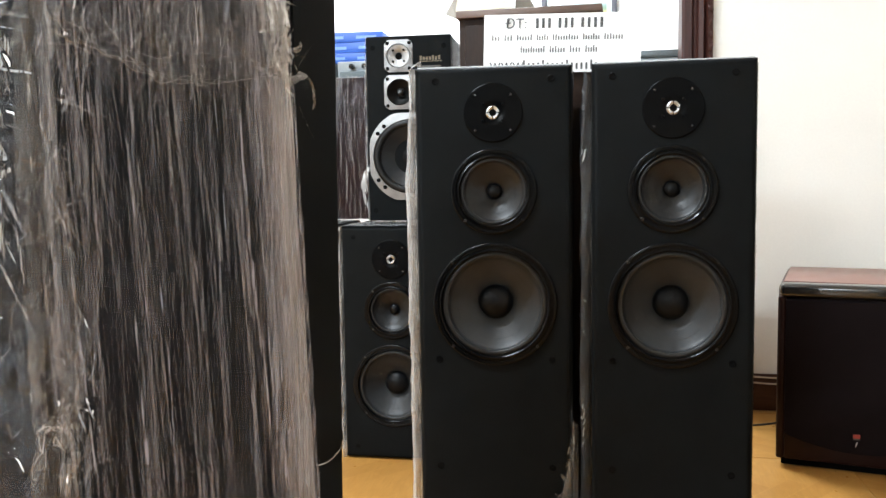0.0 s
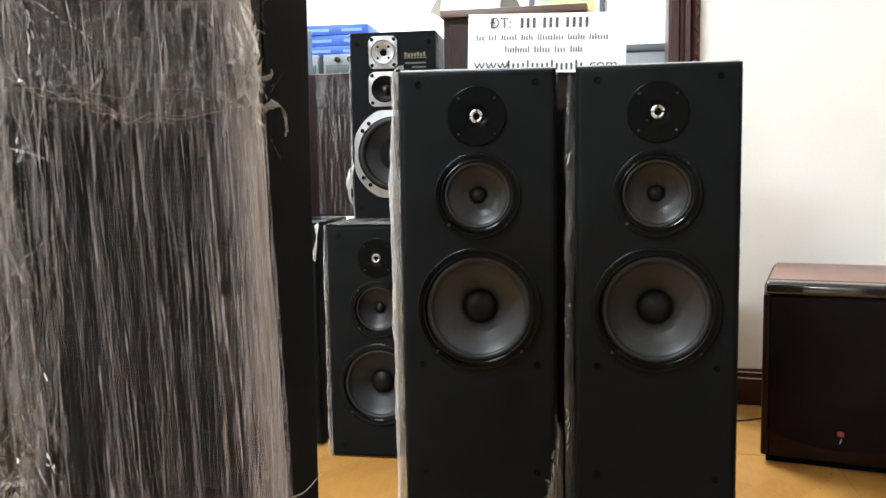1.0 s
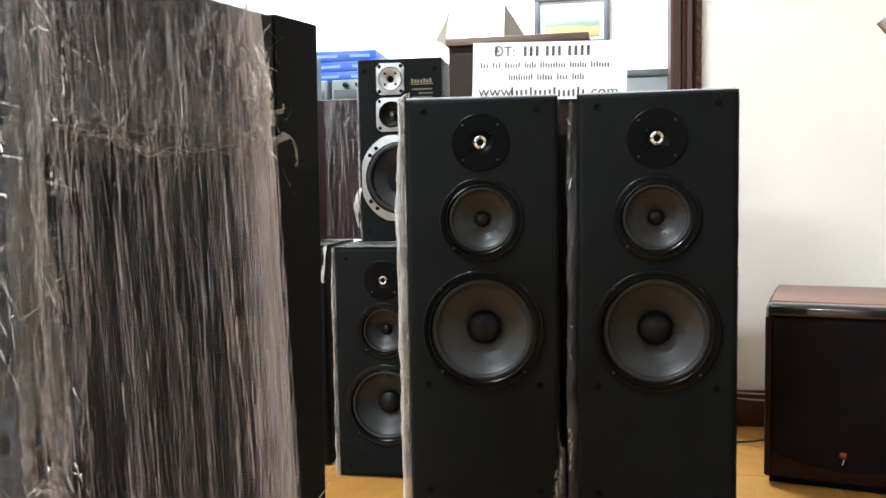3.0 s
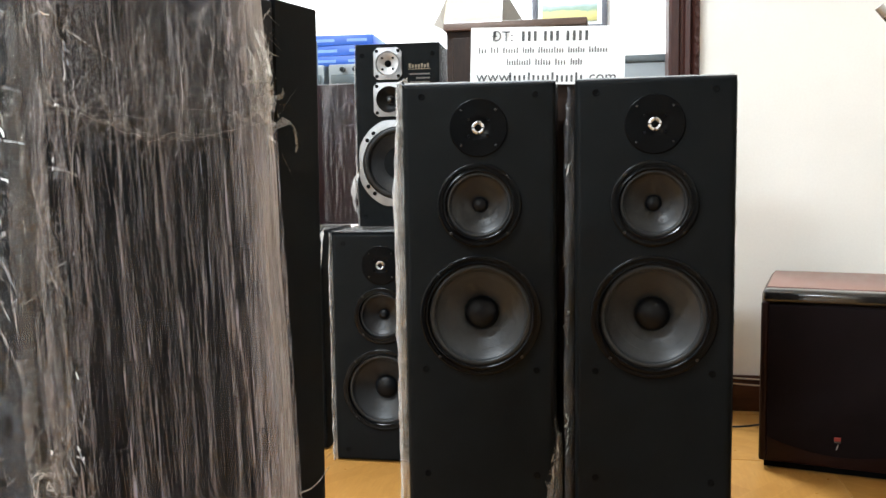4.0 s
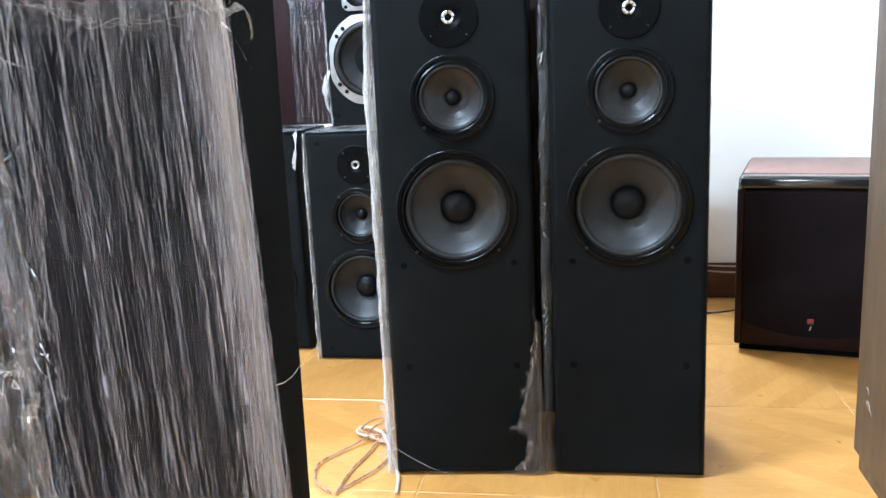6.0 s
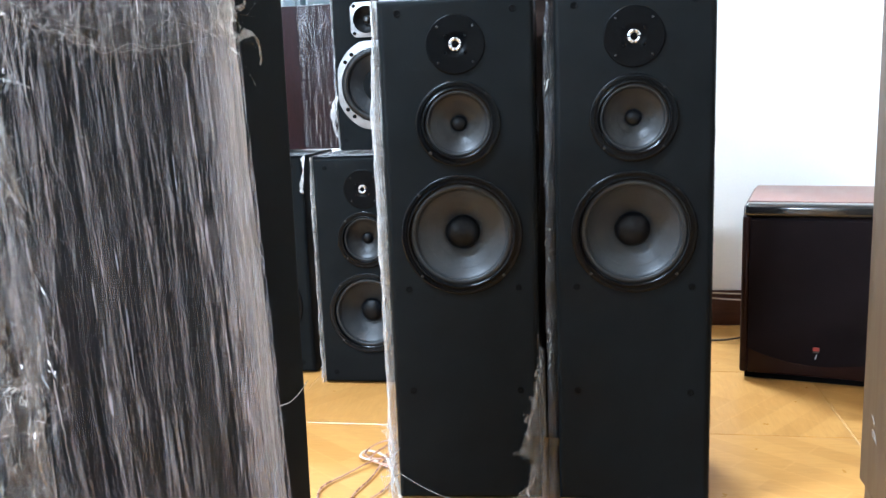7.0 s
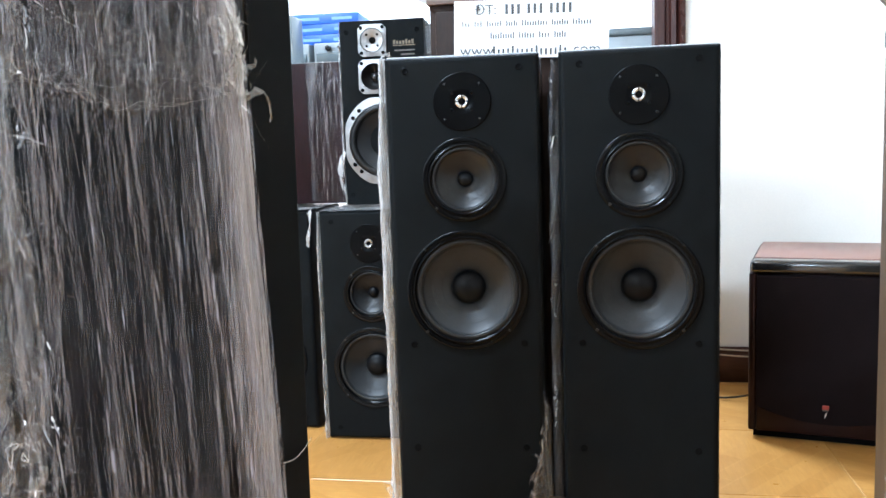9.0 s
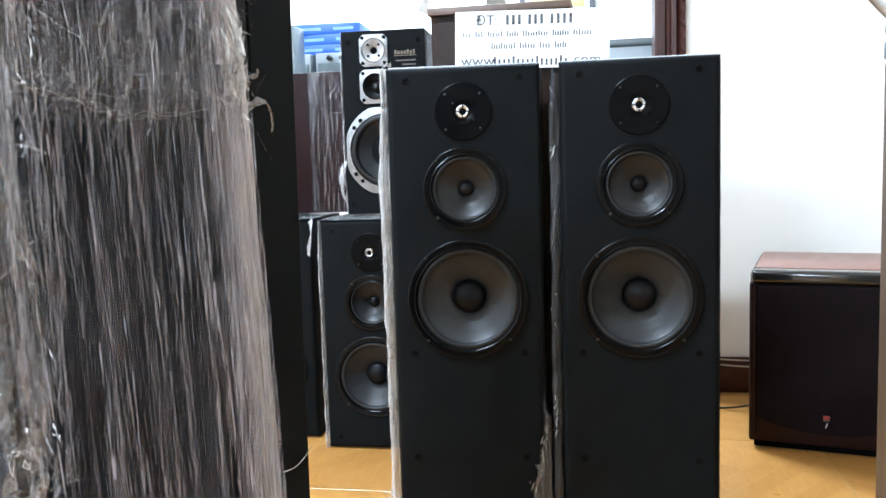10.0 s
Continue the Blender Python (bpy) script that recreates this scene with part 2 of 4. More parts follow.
M_FILM = drawn_film("streaky_stretch_film", 0.0, 0.18, (0.34, 0.39, 0.48))
M_FILM_WEB = film_material("webbed_stretch_film", 0.004, 0.22, 200, 6.0, (0.46, 0.47, 0.50), lean=4, crinkle=40, gloss=0.03)
M_FILM_DENSE = film_material("gathered_stretch_film", 0.36, 0.75, 220, 3.5, (0.86, 0.79, 0.76), lean=6, gloss=0.05, fade=(0.041 - 0.4 * 0.074, 0.074, 0.014, 0.050))
M_FILM_CORNER = film_material("bunched_stretch_film", 0.02, 0.50, 160, 7.0, (0.68, 0.65, 0.62), crinkle=58, rough=0.10, gloss=0.45)
M_FILM_BACK = film_material("crumpled_stretch_film", 0.006, 0.30, 120, 12, (0.36, 0.45, 0.60), rough=0.06, crinkle=60, gloss=0.28)
M_FILM_PALE = film_material("pale_loose_film", 0.30, 0.5, 90, 5, (0.80, 0.80, 0.79), rough=0.2, gloss=0.4)
M_FILM_GREY = film_material("grey_slack_film", 0.20, 0.35, 90, 5, (0.09, 0.095, 0.10), rough=0.14, crinkle=22, gloss=0.7)
M_FILM_TAG = film_material("torn_film_tag", 0.40, 0.4, 90, 9, (0.46, 0.45, 0.43), rough=0.25)
M_FILM_GAP = film_material("slack_clear_film", 0.07, 0.32, 90, 6, (0.30, 0.32, 0.35), rough=0.10, crinkle=26, gloss=0.5)
M_FILM_TORN = film_material("torn_hanging_film", 0.06, 0.30, 90, 20, (0.30, 0.29, 0.28), rough=0.10, crinkle=45, gloss=0.8)
M_FILM_TOP = film_material("folded_film_top", 0.60, 0.4, 60, 30, (0.80, 0.82, 0.83), rough=0.16, gloss=1.0)
M_FILM_KNOT = film_material("knotted_film", 0.20, 0.5, 120, 14, (0.76, 0.71, 0.64), rough=0.14, crinkle=40, gloss=0.6)
M_FILM_THIN = film_material("thin_loose_film", 0.002, 0.05, 110, 6, (0.58, 0.60, 0.63), rough=0.12, crinkle=24, gloss=0.2)


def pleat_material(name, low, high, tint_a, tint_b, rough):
    """Drawn-out pleats, shreds and painted glints of film, each with its own thickness and tone."""
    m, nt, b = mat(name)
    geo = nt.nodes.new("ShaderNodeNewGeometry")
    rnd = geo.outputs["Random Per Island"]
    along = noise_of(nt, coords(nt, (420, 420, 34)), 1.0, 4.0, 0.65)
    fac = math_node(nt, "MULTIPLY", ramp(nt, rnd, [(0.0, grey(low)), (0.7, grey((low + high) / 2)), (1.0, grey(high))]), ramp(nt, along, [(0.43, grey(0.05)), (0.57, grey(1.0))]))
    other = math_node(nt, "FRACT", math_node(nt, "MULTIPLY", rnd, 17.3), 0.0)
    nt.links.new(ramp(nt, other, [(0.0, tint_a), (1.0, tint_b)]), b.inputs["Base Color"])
    b.inputs["Roughness"].default_value = rough
    clear = node(nt, "ShaderNodeBsdfTransparent")
    mix = nt.nodes.new("ShaderNodeMixShader")
    nt.links.new(fac, mix.inputs[0])
    nt.links.new(clear.outputs[0], mix.inputs[1])
    nt.links.new(b.outputs[0], mix.inputs[2])
    nt.links.new(mix.outputs[0], nt.nodes["Material Output"].inputs["Surface"])
    return m


M_PLEAT = pleat_material("film_pleats", 0.05, 0.43, (0.36, 0.41, 0.52), (0.52, 0.47, 0.49), 0.3)
# creases and crumples of film; on back and corner the pale tint paints glints
M_CREASE = pleat_material("film_creases_and_glints", 0.05, 0.55, (0.52, 0.54, 0.57), (0.66, 0.635, 0.60), 0.2)
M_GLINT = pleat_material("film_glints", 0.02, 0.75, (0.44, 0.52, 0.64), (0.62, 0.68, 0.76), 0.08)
# near-white opaque strips, painted where the film catches lamp glints
M_SPARK = surface("painted_film_glint", (0.74, 0.78, 0.82), (0.86, 0.89, 0.92), (0.06, 0.12), 40)

# glowing tube
M_GLOW, _nt, _b = mat("lamp_tube_glow")
_b.inputs["Emission Color"].default_value = (1.0, 0.97, 0.9, 1)
_b.inputs["Emission Strength"].default_value = 6.0


def tile_material():
    """Glazed floor tile printed with small oak boards laid diagonally."""
    m, nt, b = mat("oak_print_floor_tile")
    v = coords(nt, (1, 1, 1), (0, 0, 38))
    brick = node(nt, "ShaderNodeTexBrick", Scale=1.0)
    brick.offset = 0.37
    for k, val in (("Color1", (0.395, 0.198, 0.048, 1)), ("Color2", (0.475, 0.252, 0.068, 1)), ("Mortar", (0.455, 0.242, 0.067, 1)),
                   ("Mortar Size", 0.004), ("Mortar Smooth", 1.0), ("Bias", 0.1), ("Brick Width", 0.225), ("Row Height", 0.056)):
        brick.inputs[k].default_value = val
    nt.links.new(v, brick.inputs["Vector"])
    grain = noise_of(nt, coords(nt, (14, 110, 14), (0, 0, 38)), 1.0, 5.0, 0.6, 0.8)
    mix = nt.nodes.new("ShaderNodeMix")
    mix.data_type, mix.blend_type = "RGBA", "MULTIPLY"
    mix.inputs["Factor"].default_value = 0.75
    nt.links.new(brick.outputs["Color"], mix.inputs["A"])
    nt.links.new(ramp(nt, grain, [(0.3, (0.86, 0.80, 0.70)), (0.7, (1.06, 1.05, 1.02))]), mix.inputs["B"])
    info = nt.nodes.new("ShaderNodeObjectInfo")
    tone = nt.nodes.new("ShaderNodeMix")
    tone.data_type, tone.blend_type = "RGBA", "MULTIPLY"
    tone.inputs["Factor"].default_value = 1.0
    nt.links.new(mix.outputs["Result"], tone.inputs["A"])
    nt.links.new(ramp(nt, info.outputs["Random"], [(0, (0.92, 0.90, 0.88)), (1, (1.05, 1.04, 1.0))]), tone.inputs["B"])
    nt.links.new(tone.outputs["Result"], b.inputs["Base Color"])
    nt.links.new(ramp(nt, noise_of(nt, v, 12), [(0.3, grey(0.26)), (0.7, grey(0.40))]), b.inputs["Roughness"])
    b.inputs["Specular IOR Level"].default_value = 0.35
    bump(nt, b, grain, 0.08, 0.001)
    return m


M_TILE = tile_material()


def picture_material():
    """A plain painted landscape: pale sky, hills, a yellow field."""
    m, nt, b = mat("painted_landscape")
    tc = nt.nodes.new("ShaderNodeTexCoord")
    sep = nt.nodes.new("ShaderNodeSeparateXYZ")
    nt.links.new(tc.outputs["Generated"], sep.inputs[0])
    wob = noise_of(nt, coords(nt, (4, 1, 5), space="Generated"), 1.0, 4.0)
    h = math_node(nt, "ADD", sep.outputs["Z"], math_node(nt, "MULTIPLY", math_node(nt, "SUBTRACT", wob, 0.5), 0.35))
    col = ramp(nt, h, [(0.0, (0.24, 0.22, 0.07)), (0.25, (0.38, 0.33, 0.12)), (0.36, (0.13, 0.19, 0.13)), (0.5, (0.20, 0.26, 0.25)), (0.62, (0.38, 0.44, 0.47)), (1.0, (0.32, 0.40, 0.45))])
    nt.links.new(col, b.inputs["Base Color"])
    b.inputs["Roughness"].default_value = 0.35
    return m


M_PICTURE = picture_material()


# ---- mesh helpers ----
def mesh_object(name, bm, material, smooth=True):
    me = bpy.data.meshes.new(name)
    bmesh.ops.recalc_face_normals(bm, faces=bm.faces[:])
    bm.to_mesh(me)
    bm.free()
    me.materials.append(material)
    if smooth:
        me.polygons.foreach_set("use_smooth", [True] * len(me.polygons))
        me.set_sharp_from_angle(angle=radians(26))
    return new(name, me)


def part(name, bm, material, parent, label=""):
    ob = mesh_object(name, bm, material)
    ob.parent = parent
    return tagged(ob, label)


def thing(name, m, label, category, group=""):
    ob = new(name)
    ob.empty_display_size = 0.1
    ob.matrix_world = m
    return tagged(ob, label, category, group)


def structure(name, bm, material, label, category):
    return tagged(mesh_object(name, bm, material), label, category, kind="structure")


def box(x0, x1, y0, y1, z0, z1, bev=0.0, seg=2, bm=None):
    bm = bm or bmesh.new()
    r = bmesh.ops.create_cube(bm, size=1.0, matrix=Matrix.Translation(((x0 + x1) / 2, (y0 + y1) / 2, (z0 + z1) / 2))
                              @ Matrix.Diagonal((abs(x1 - x0), abs(y1 - y0), abs(z1 - z0), 1)))
    if bev:
        es = {e for v in r["verts"] for e in v.link_edges}
        bmesh.ops.bevel(bm, geom=list(es), offset=bev, segments=seg, affect="EDGES", profile=0.5)
    return bm


def lathe(profile, cx, cz, n=48, bm=None, squash=1.0):
    """A turned form round the y axis through (cx, cz): profile of (radius, y)."""
    bm = bm or bmesh.new()
    rings = []
    for r, y in profile:
        if r < 1e-5:
            rings.append([bm.verts.new((cx, y, cz))])
        else:
            rings.append([bm.verts.new((cx + r * math.cos(2 * math.pi * i / n), y, cz + squash * r * math.sin(2 * math.pi * i / n))) for i in range(n)])
    for a, b in zip(rings, rings[1:]):
        for i in range(n):
            j = (i + 1) % n
            if len(a) == 1:
                bm.faces.new((a[0], b[i], b[j]))
            elif len(b) == 1:
                bm.faces.new((a[i], b[0], a[j]))
            else:
                bm.faces.new((a[i], b[i], b[j], a[j]))
    return bm


def tube(points, radius, sides=6, bm=None, flat=1.0):
    """A round (or flattened) cord along points."""
    bm = bm or bmesh.new()
    pts = [Vector(p) for p in points]
    rings = []
    for i, p in enumerate(pts):
        d = (pts[min(i + 1, len(pts) - 1)] - pts[max(i - 1, 0)]).normalized()
        side = d.cross(Vector((0, 0, 1)))
        side = side.normalized() if side.length > 0.05 else Vector((1, 0, 0))
        up = side.cross(d).normalized()
        rings.append([bm.verts.new(p + radius * (math.cos(2 * math.pi * k / sides) * side + flat * math.sin(2 * math.pi * k / sides) * up)) for k in range(sides)])
    for a, b in zip(rings, rings[1:]):
        for k in range(sides):
            bm.faces.new((a[k], a[(k + 1) % sides], b[(k + 1) % sides], b[k]))
    bm.faces.new(rings[0])
    bm.faces.new(rings[-1][::-1])
    return bm


def spline(points, steps=10):
    """A smooth line through points."""
    p = [Vector(q) for q in points]
    p = [2 * p[0] - p[1]] + p + [2 * p[-1] - p[-2]]
    out = []
    for i in range(1, len(p) - 2):
        for k in range(steps):
            t = k / steps
            a, b, c, d = p[i - 1], p[i], p[i + 1], p[i + 2]
            out.append(0.5 * ((2 * b) + (c - a) * t + (2 * a - 5 * b + 4 * c - d) * t * t + (3 * b - a - 3 * c + d) * t ** 3))
    out.append(p[-2])
    return out


def sheet(f, nu, nv):
    """A film sheet: f(u, v) gives its places."""
    bm = bmesh.new()
    g = [[bm.verts.new(f(i / nu, j / nv)) for j in range(nv + 1)] for i in range(nu + 1)]
    for i in range(nu):
        for j in range(nv):
            bm.faces.new((g[i][j], g[i + 1][j], g[i + 1][j + 1], g[i][j + 1]))
    return bm


def nz(x, y, z=0.0):
    return noise.noise(Vector((x, y, z)))


# ---- loudspeakers ----
def baffle(w, y0, y1, z0, z1, holes, bev):
    """A front board with a rounded front edge and round openings."""
    bm = box(-w / 2, w / 2, y0, y1, z0, z1)
    bm.edges.ensure_lookup_table()
    front = [e for e in bm.edges if all(abs(v.co.y - y0) < 1e-6 for v in e.verts)]
    bmesh.ops.bevel(bm, geom=front, offset=bev, segments=4, affect="EDGES", profile=0.5)
    face = max((f for f in bm.faces), key=lambda f: -f.calc_center_median().y * 10 + f.calc_area() * 0.01)
    edges = list(face.edges)
    bmesh.ops.delete(bm, geom=[face], context="FACES_ONLY")
    for cx, cz, r in holes:
        vs = [bm.verts.new((cx + r * math.cos(2 * math.pi * i / 40), y0, cz + r * math.sin(2 * math.pi * i / 40))) for i in range(40)]
        edges += [bm.edges.new((vs[i], vs[(i + 1) % 40])) for i in range(40)]
    bmesh.ops.triangle_fill(bm, edges=edges, use_beauty=True, use_dissolve=False)
    return bm


def screws(parent, cx, cz, r, y, angles, size=0.003):
    for a in angles:
        x, z = cx + r * math.cos(radians(a)), cz + r * math.sin(radians(a))
        part("screw", lathe([(size * 1.5, y), (size * 1.4, y - 0.0012), (size * 0.7, y - 0.0014), (size * 0.5, y - 0.0004), (0, y - 0.0004)], x, z, 10), M_SCREW, parent)


def cone_driver(parent, name, cz, r_frame, r_sur, r_cone, r_cap, depth, cx=0.0):
    """Bass or midrange unit: stepped rim, rubber roll, ridged paper cone, dust cap."""
    gap = r_frame - r_sur
    rim = part(name, lathe([(r_frame + 0.0004, 0.001), (r_frame, -0.0024), (r_frame - 0.0008, -0.0034), (r_frame - 0.0024, -0.0045), (r_frame - 0.0034, -0.0047), (r_sur + gap * 0.52, -0.0042), (r_sur + gap * 0.46, -0.0026),
                            (r_sur + gap * 0.34, -0.0026), (r_sur + gap * 0.28, -0.0058), (r_sur + gap * 0.16, -0.0062), (r_sur + gap * 0.10, -0.003), (r_sur, -0.0015), (r_sur, 0.012)], cx, cz, 72), M_RIM, parent, "satin black round driver frame")
    w = r_sur - r_cone
    roll = [(r_sur, 0.002)] + [(r_cone + w / 2 + w / 2 * math.cos(radians(a)), 0.003 - w * 0.36 * math.sin(radians(a))) for a in range(10, 180, 17)] + [(r_cone, 0.0045)]
    part("surround", lathe(roll, cx, cz, 72), M_ROLL, rim, "dark grey rubber roll")
    prof = [(r_cone, 0.0045), (r_cone - 0.0012, 0.0062)]
    for i in range(1, 61):
        t = i / 60
        ridge = 0.00034 * (0.5 - 0.5 * math.cos(2 * math.pi * (t - 0.30) / 0.052)) if 0.30 < t < 0.612 else 0.0
        prof.append((r_cone - 0.0012 + (r_cap * 0.9 - r_cone + 0.0012) * t, 0.0062 + (depth - 0.002) * (t ** 0.86) - ridge))
    part("cone", lathe(prof, cx, cz, 72), M_CONE if r_cone > 0.07 else M_CONE_DARK, rim, "grey coated paper cone")
    y = 0.004 + depth * 0.92
    part("dust_cap", lathe([(r_cap * math.cos(radians(a)), y - r_cap * 0.62 * math.sin(radians(a))) for a in range(0, 90, 8)] + [(0, y - r_cap * 0.62)], cx, cz, 40), M_CAP, rim)
    screws(rim, cx, cz, r_sur + gap * 0.74, -0.0043, (45, 135, 225, 315), 0.0020)
    return rim


def dome_tweeter(parent, cz, r=0.053):
    plate = part("tweeter", lathe([(r, 0.001), (r, -0.0016), (r - 0.0006, -0.0023), (r - 0.0020, -0.0030), (r - 0.003, -0.0030), (0.0235, -0.003), (0.022, -0.003), (0.016, -0.0016), (0.0122, -0.0012)], 0, cz, 64), M_PLATE, parent, "flat black round tweeter plate")
    ring = bmesh.new()
    for k in range(4):
        rows = []
        for i in range(9):
            a = radians(90 * k + 6 + 78 * i / 8)
            rows.append([ring.verts.new((q * math.cos(a), y, cz + q * math.sin(a))) for q, y in ((0.0122, -0.001), (0.0116, -0.0050), (0.0098, -0.0066), (0.0066, -0.0052), (0.0058, -0.0015))])
        for u, v in zip(rows, rows[1:]):
            for j in range(4):
                ring.faces.new((u[j], u[j + 1], v[j + 1], v[j]))
        ring.faces.new(rows[0])
        ring.faces.new(rows[-1])
    part("ring", ring, M_CHROME, plate, "polished metal ring in four segments")
    part("dome", lathe([(0.0124, -0.0012), (0.0062, -0.002), (0.005, -0.0036), (0.003, -0.0046), (0, -0.005)], 0, cz, 24), M_HOLE, plate)
    for a in (40, 140, 220, 320):
        part("boss", lathe([(0.0030, -0.003), (0.0027, -0.0040), (0, -0.0042)], 0.023 * math.cos(radians(a)), cz + 0.023 * math.sin(radians(a)), 12), M_RIM, plate)
    screws(plate, 0, cz, r * 0.84, -0.003, (45, 135, 225, 315), 0.0016)


def socket(parent, x, z):
    s = part("grille_socket", lathe([(0.0062, 0.0005), (0.0062, -0.0010), (0.0052, -0.0016), (0.0036, -0.0013), (0.0036, -0.0002)], x, z, 20), M_PLATE, parent, "round black grille socket")
    part("hole", lathe([(0.0037, -0.0006), (0, -0.0006)], x, z, 20), M_HOLE, s)


def loudspeaker(name, m, label, w, d, h, drivers, sockets, group="", bare=False):
    """Black-fronted cabinet with its units; drivers: heights of tweeter, midrange, woofer."""
    sp = thing(name, m, label, "loudspeaker", group)
    part("cabinet", box(-w / 2 + 0.001, w / 2 - 0.001, 0.062, d, 0.004, h - 0.001, 0.003), M_SIDE, sp, "dark rosewood veneered box")
    holes = [] if bare else [(0, drivers[1], 0.063), (0, drivers[2], 0.098)]
    part("baffle", baffle(w, 0, 0.061, 0.004, h, holes, 0.006 if bare else 0.013), M_BLACK, sp, "matt black front board")
    if not bare:
        dome_tweeter(sp, drivers[0])
        cone_driver(sp, "midrange", drivers[1], 0.0775, 0.0600, 0.0535, 0.0145, 0.024)
        cone_driver(sp, "woofer", drivers[2], 0.1125, 0.0955, 0.0845, 0.032, 0.038)
        for x, z in sockets:
            socket(sp, x, z)
    for x in (-w / 2 + 0.03, w / 2 - 0.03):
        for y in (0.04, d - 0.04):
            part("foot", box(x - 0.012, x + 0.012, y - 0.012, y + 0.012, 0, 0.005), M_RUBBER, sp)
    return sp


TW, TD, TH = 0.28, 0.28, 0.957
SOCK = [(s * 0.103, z) for s in (-1, 1) for z in (0.933, 0.4285, 0.228)]
tower_r = loudspeaker("tower_loudspeaker", pose(0.340, 1.40, 0), "tall black three-way floor loudspeaker standing on tiles", TW, TD, TH, (0.875, 0.7345, 0.530), SOCK, "tall black loudspeakers")
tower_l = loudspeaker("tower_loudspeaker", pose(0.0275, 1.386, 0, 0, 0, 4.5), "tall black three-way floor loudspeaker with torn film at its foot", TW, TD, TH, (0.875, 0.7345, 0.530), SOCK, "tall black loudspeakers")
FD, FH = 0.295, 0.940
tower_f = loudspeaker("tower_loudspeaker", Matrix.Translation((0, 0, 0.9)) @ Matrix.Rotation(radians(0.55), 4, "Y") @ Matrix.Translation((0, 0, -0.9)) @ pose(-0.1245, 0.5911, 0, 0, 0, 164.0), "tall dark loudspeaker turned away, sides wrapped in streaky stretch film", TW, FD, FH, (0.875, 0.7345, 0.530), SOCK, "tall black loudspeakers", bare=True)

BH = 0.632
BS = [(s * 0.103, z) for s in (-1, 1) for z in (0.605, 0.035)]
book_a = loudspeaker("bookshelf_loudspeaker", pose(-0.338, 2.05, 0), "shorter black three-way loudspeaker standing on the floor tiles", 0.276, 0.30, BH, (0.546, 0.409, 0.205), BS, "shorter black loudspeakers")
book_b = loudspeaker("bookshelf_loudspeaker", pose(-0.668, 2.13, 0), "shorter black three-way loudspeaker with film over its top", 0.276, 0.30, BH, (0.546, 0.409, 0.205), BS, "shorter black loudspeakers")


# upper loudspeaker with silver flanges
def flange(w, h, cz, cx, hole, y=-0.001, chamfer=0.35):
    """A flat plate with cut corners round a round opening."""
    bm = bmesh.new()
    n = 56
    a, b = [], []
    for i in range(n):
        t = 2 * math.pi * (i + 0.5) / n
        c, s = math.cos(t), math.sin(t)
        k = min(1 / max(abs(c), 1e-6), 1 / max(abs(s), 1e-6), 1.0 + chamfer)
        a.append((cx + c * k * w / 2, cz + s * k * h / 2))
        b.append((cx + c * hole, cz + s * hole))
    rows = [[bm.verts.new((p[0], y, p[1])) for p in a], [bm.verts.new((p[0], y - 0.004, p[1])) for p in a],
            [bm.verts.new((p[0], y - 0.005, p[1])) for p in b], [bm.verts.new((p[0], y + 0.004, p[1])) for p in b]]
    for r, s in zip(rows, rows[1:]):
        for i in range(n):
            j = (i + 1) % n
            bm.faces.new((r[i], r[j], s[j], s[i]))
    return bm


upper = thing("monitor_loudspeaker", pose(-0.305, 2.15, BH + 0.012, 0, 0, 2), "black loudspeaker with silver driver flanges standing on another loudspeaker", "loudspeaker")
UW, UH = 0.232, 0.50
part("cabinet", box(-UW / 2, UW / 2, 0.022, 0.25, 0.0, UH, 0.003), M_SIDE, upper)
part("baffle", baffle(UW, 0, 0.021, 0.0, UH, [(0, 0.175, 0.100), (-0.024, 0.349, 0.035)], 0.002), M_BLACK, upper, "matt black front board")
ring = part("woofer", flange(0.222, 0.236, 0.175, 0, 0.101, chamfer=0.06), M_SILVER, upper, "silver cut-corner woofer flange")
part("surround", lathe([(0.101, -0.004)] + [(0.091 + 0.010 * math.cos(radians(a)), -0.001 - 0.006 * math.sin(radians(a))) for a in range(0, 181, 20)] + [(0.081, 0.001)], 0, 0.175, 56), M_RUBBER, ring)
part("cone", lathe([(0.081, 0.001), (0.060, 0.013), (0.042, 0.024), (0.030, 0.031)], 0, 0.175, 56), M_CONE, ring)
part("dust_cap", lathe([(0.030, 0.031), (0.026, 0.022), (0.016, 0.015), (0, 0.012)], 0, 0.175, 32), M_CAP, ring)
for a in (36, 50, 130, 144, 216, 230, 310, 324):
    part("bolt", lathe([(0.0058, -0.005), (0.0052, -0.009), (0.002, -0.0092), (0, -0.007)], 0.108 * math.cos(radians(a)), 0.175 + 0.108 * math.sin(radians(a)), 12), M_HOLE, ring)
ring = part("midrange", flange(0.086, 0.092, 0.349, -0.024, 0.036, chamfer=0.24), M_SILVER, upper, "silver cut-corner midrange flange")
part("cone", lathe([(0.036, -0.003), (0.033, 0.002), (0.020, 0.012), (0.010, 0.016)], -0.024, 0.349, 40), M_RUBBER, ring)
part("dust_cap", lathe([(0.012, 0.012), (0.011, 0.005), (0.006, 0.001), (0, 0.0)], -0.024, 0.349, 24), M_SCREW, ring, "shiny grey dome")
for sx in (-1, 1):
    for sz in (-1, 1):
        part("bolt", lathe([(0.005, -0.005), (0.0045, -0.0085), (0, -0.0085)], -0.024 + sx * 0.033, 0.349 + sz * 0.036, 12), M_HOLE, ring)
ring = part("tweeter", flange(0.078, 0.086, 0.446, -0.026, 0.033, chamfer=0.24), M_SILVER, upper, "silver cut-corner tweeter flange")
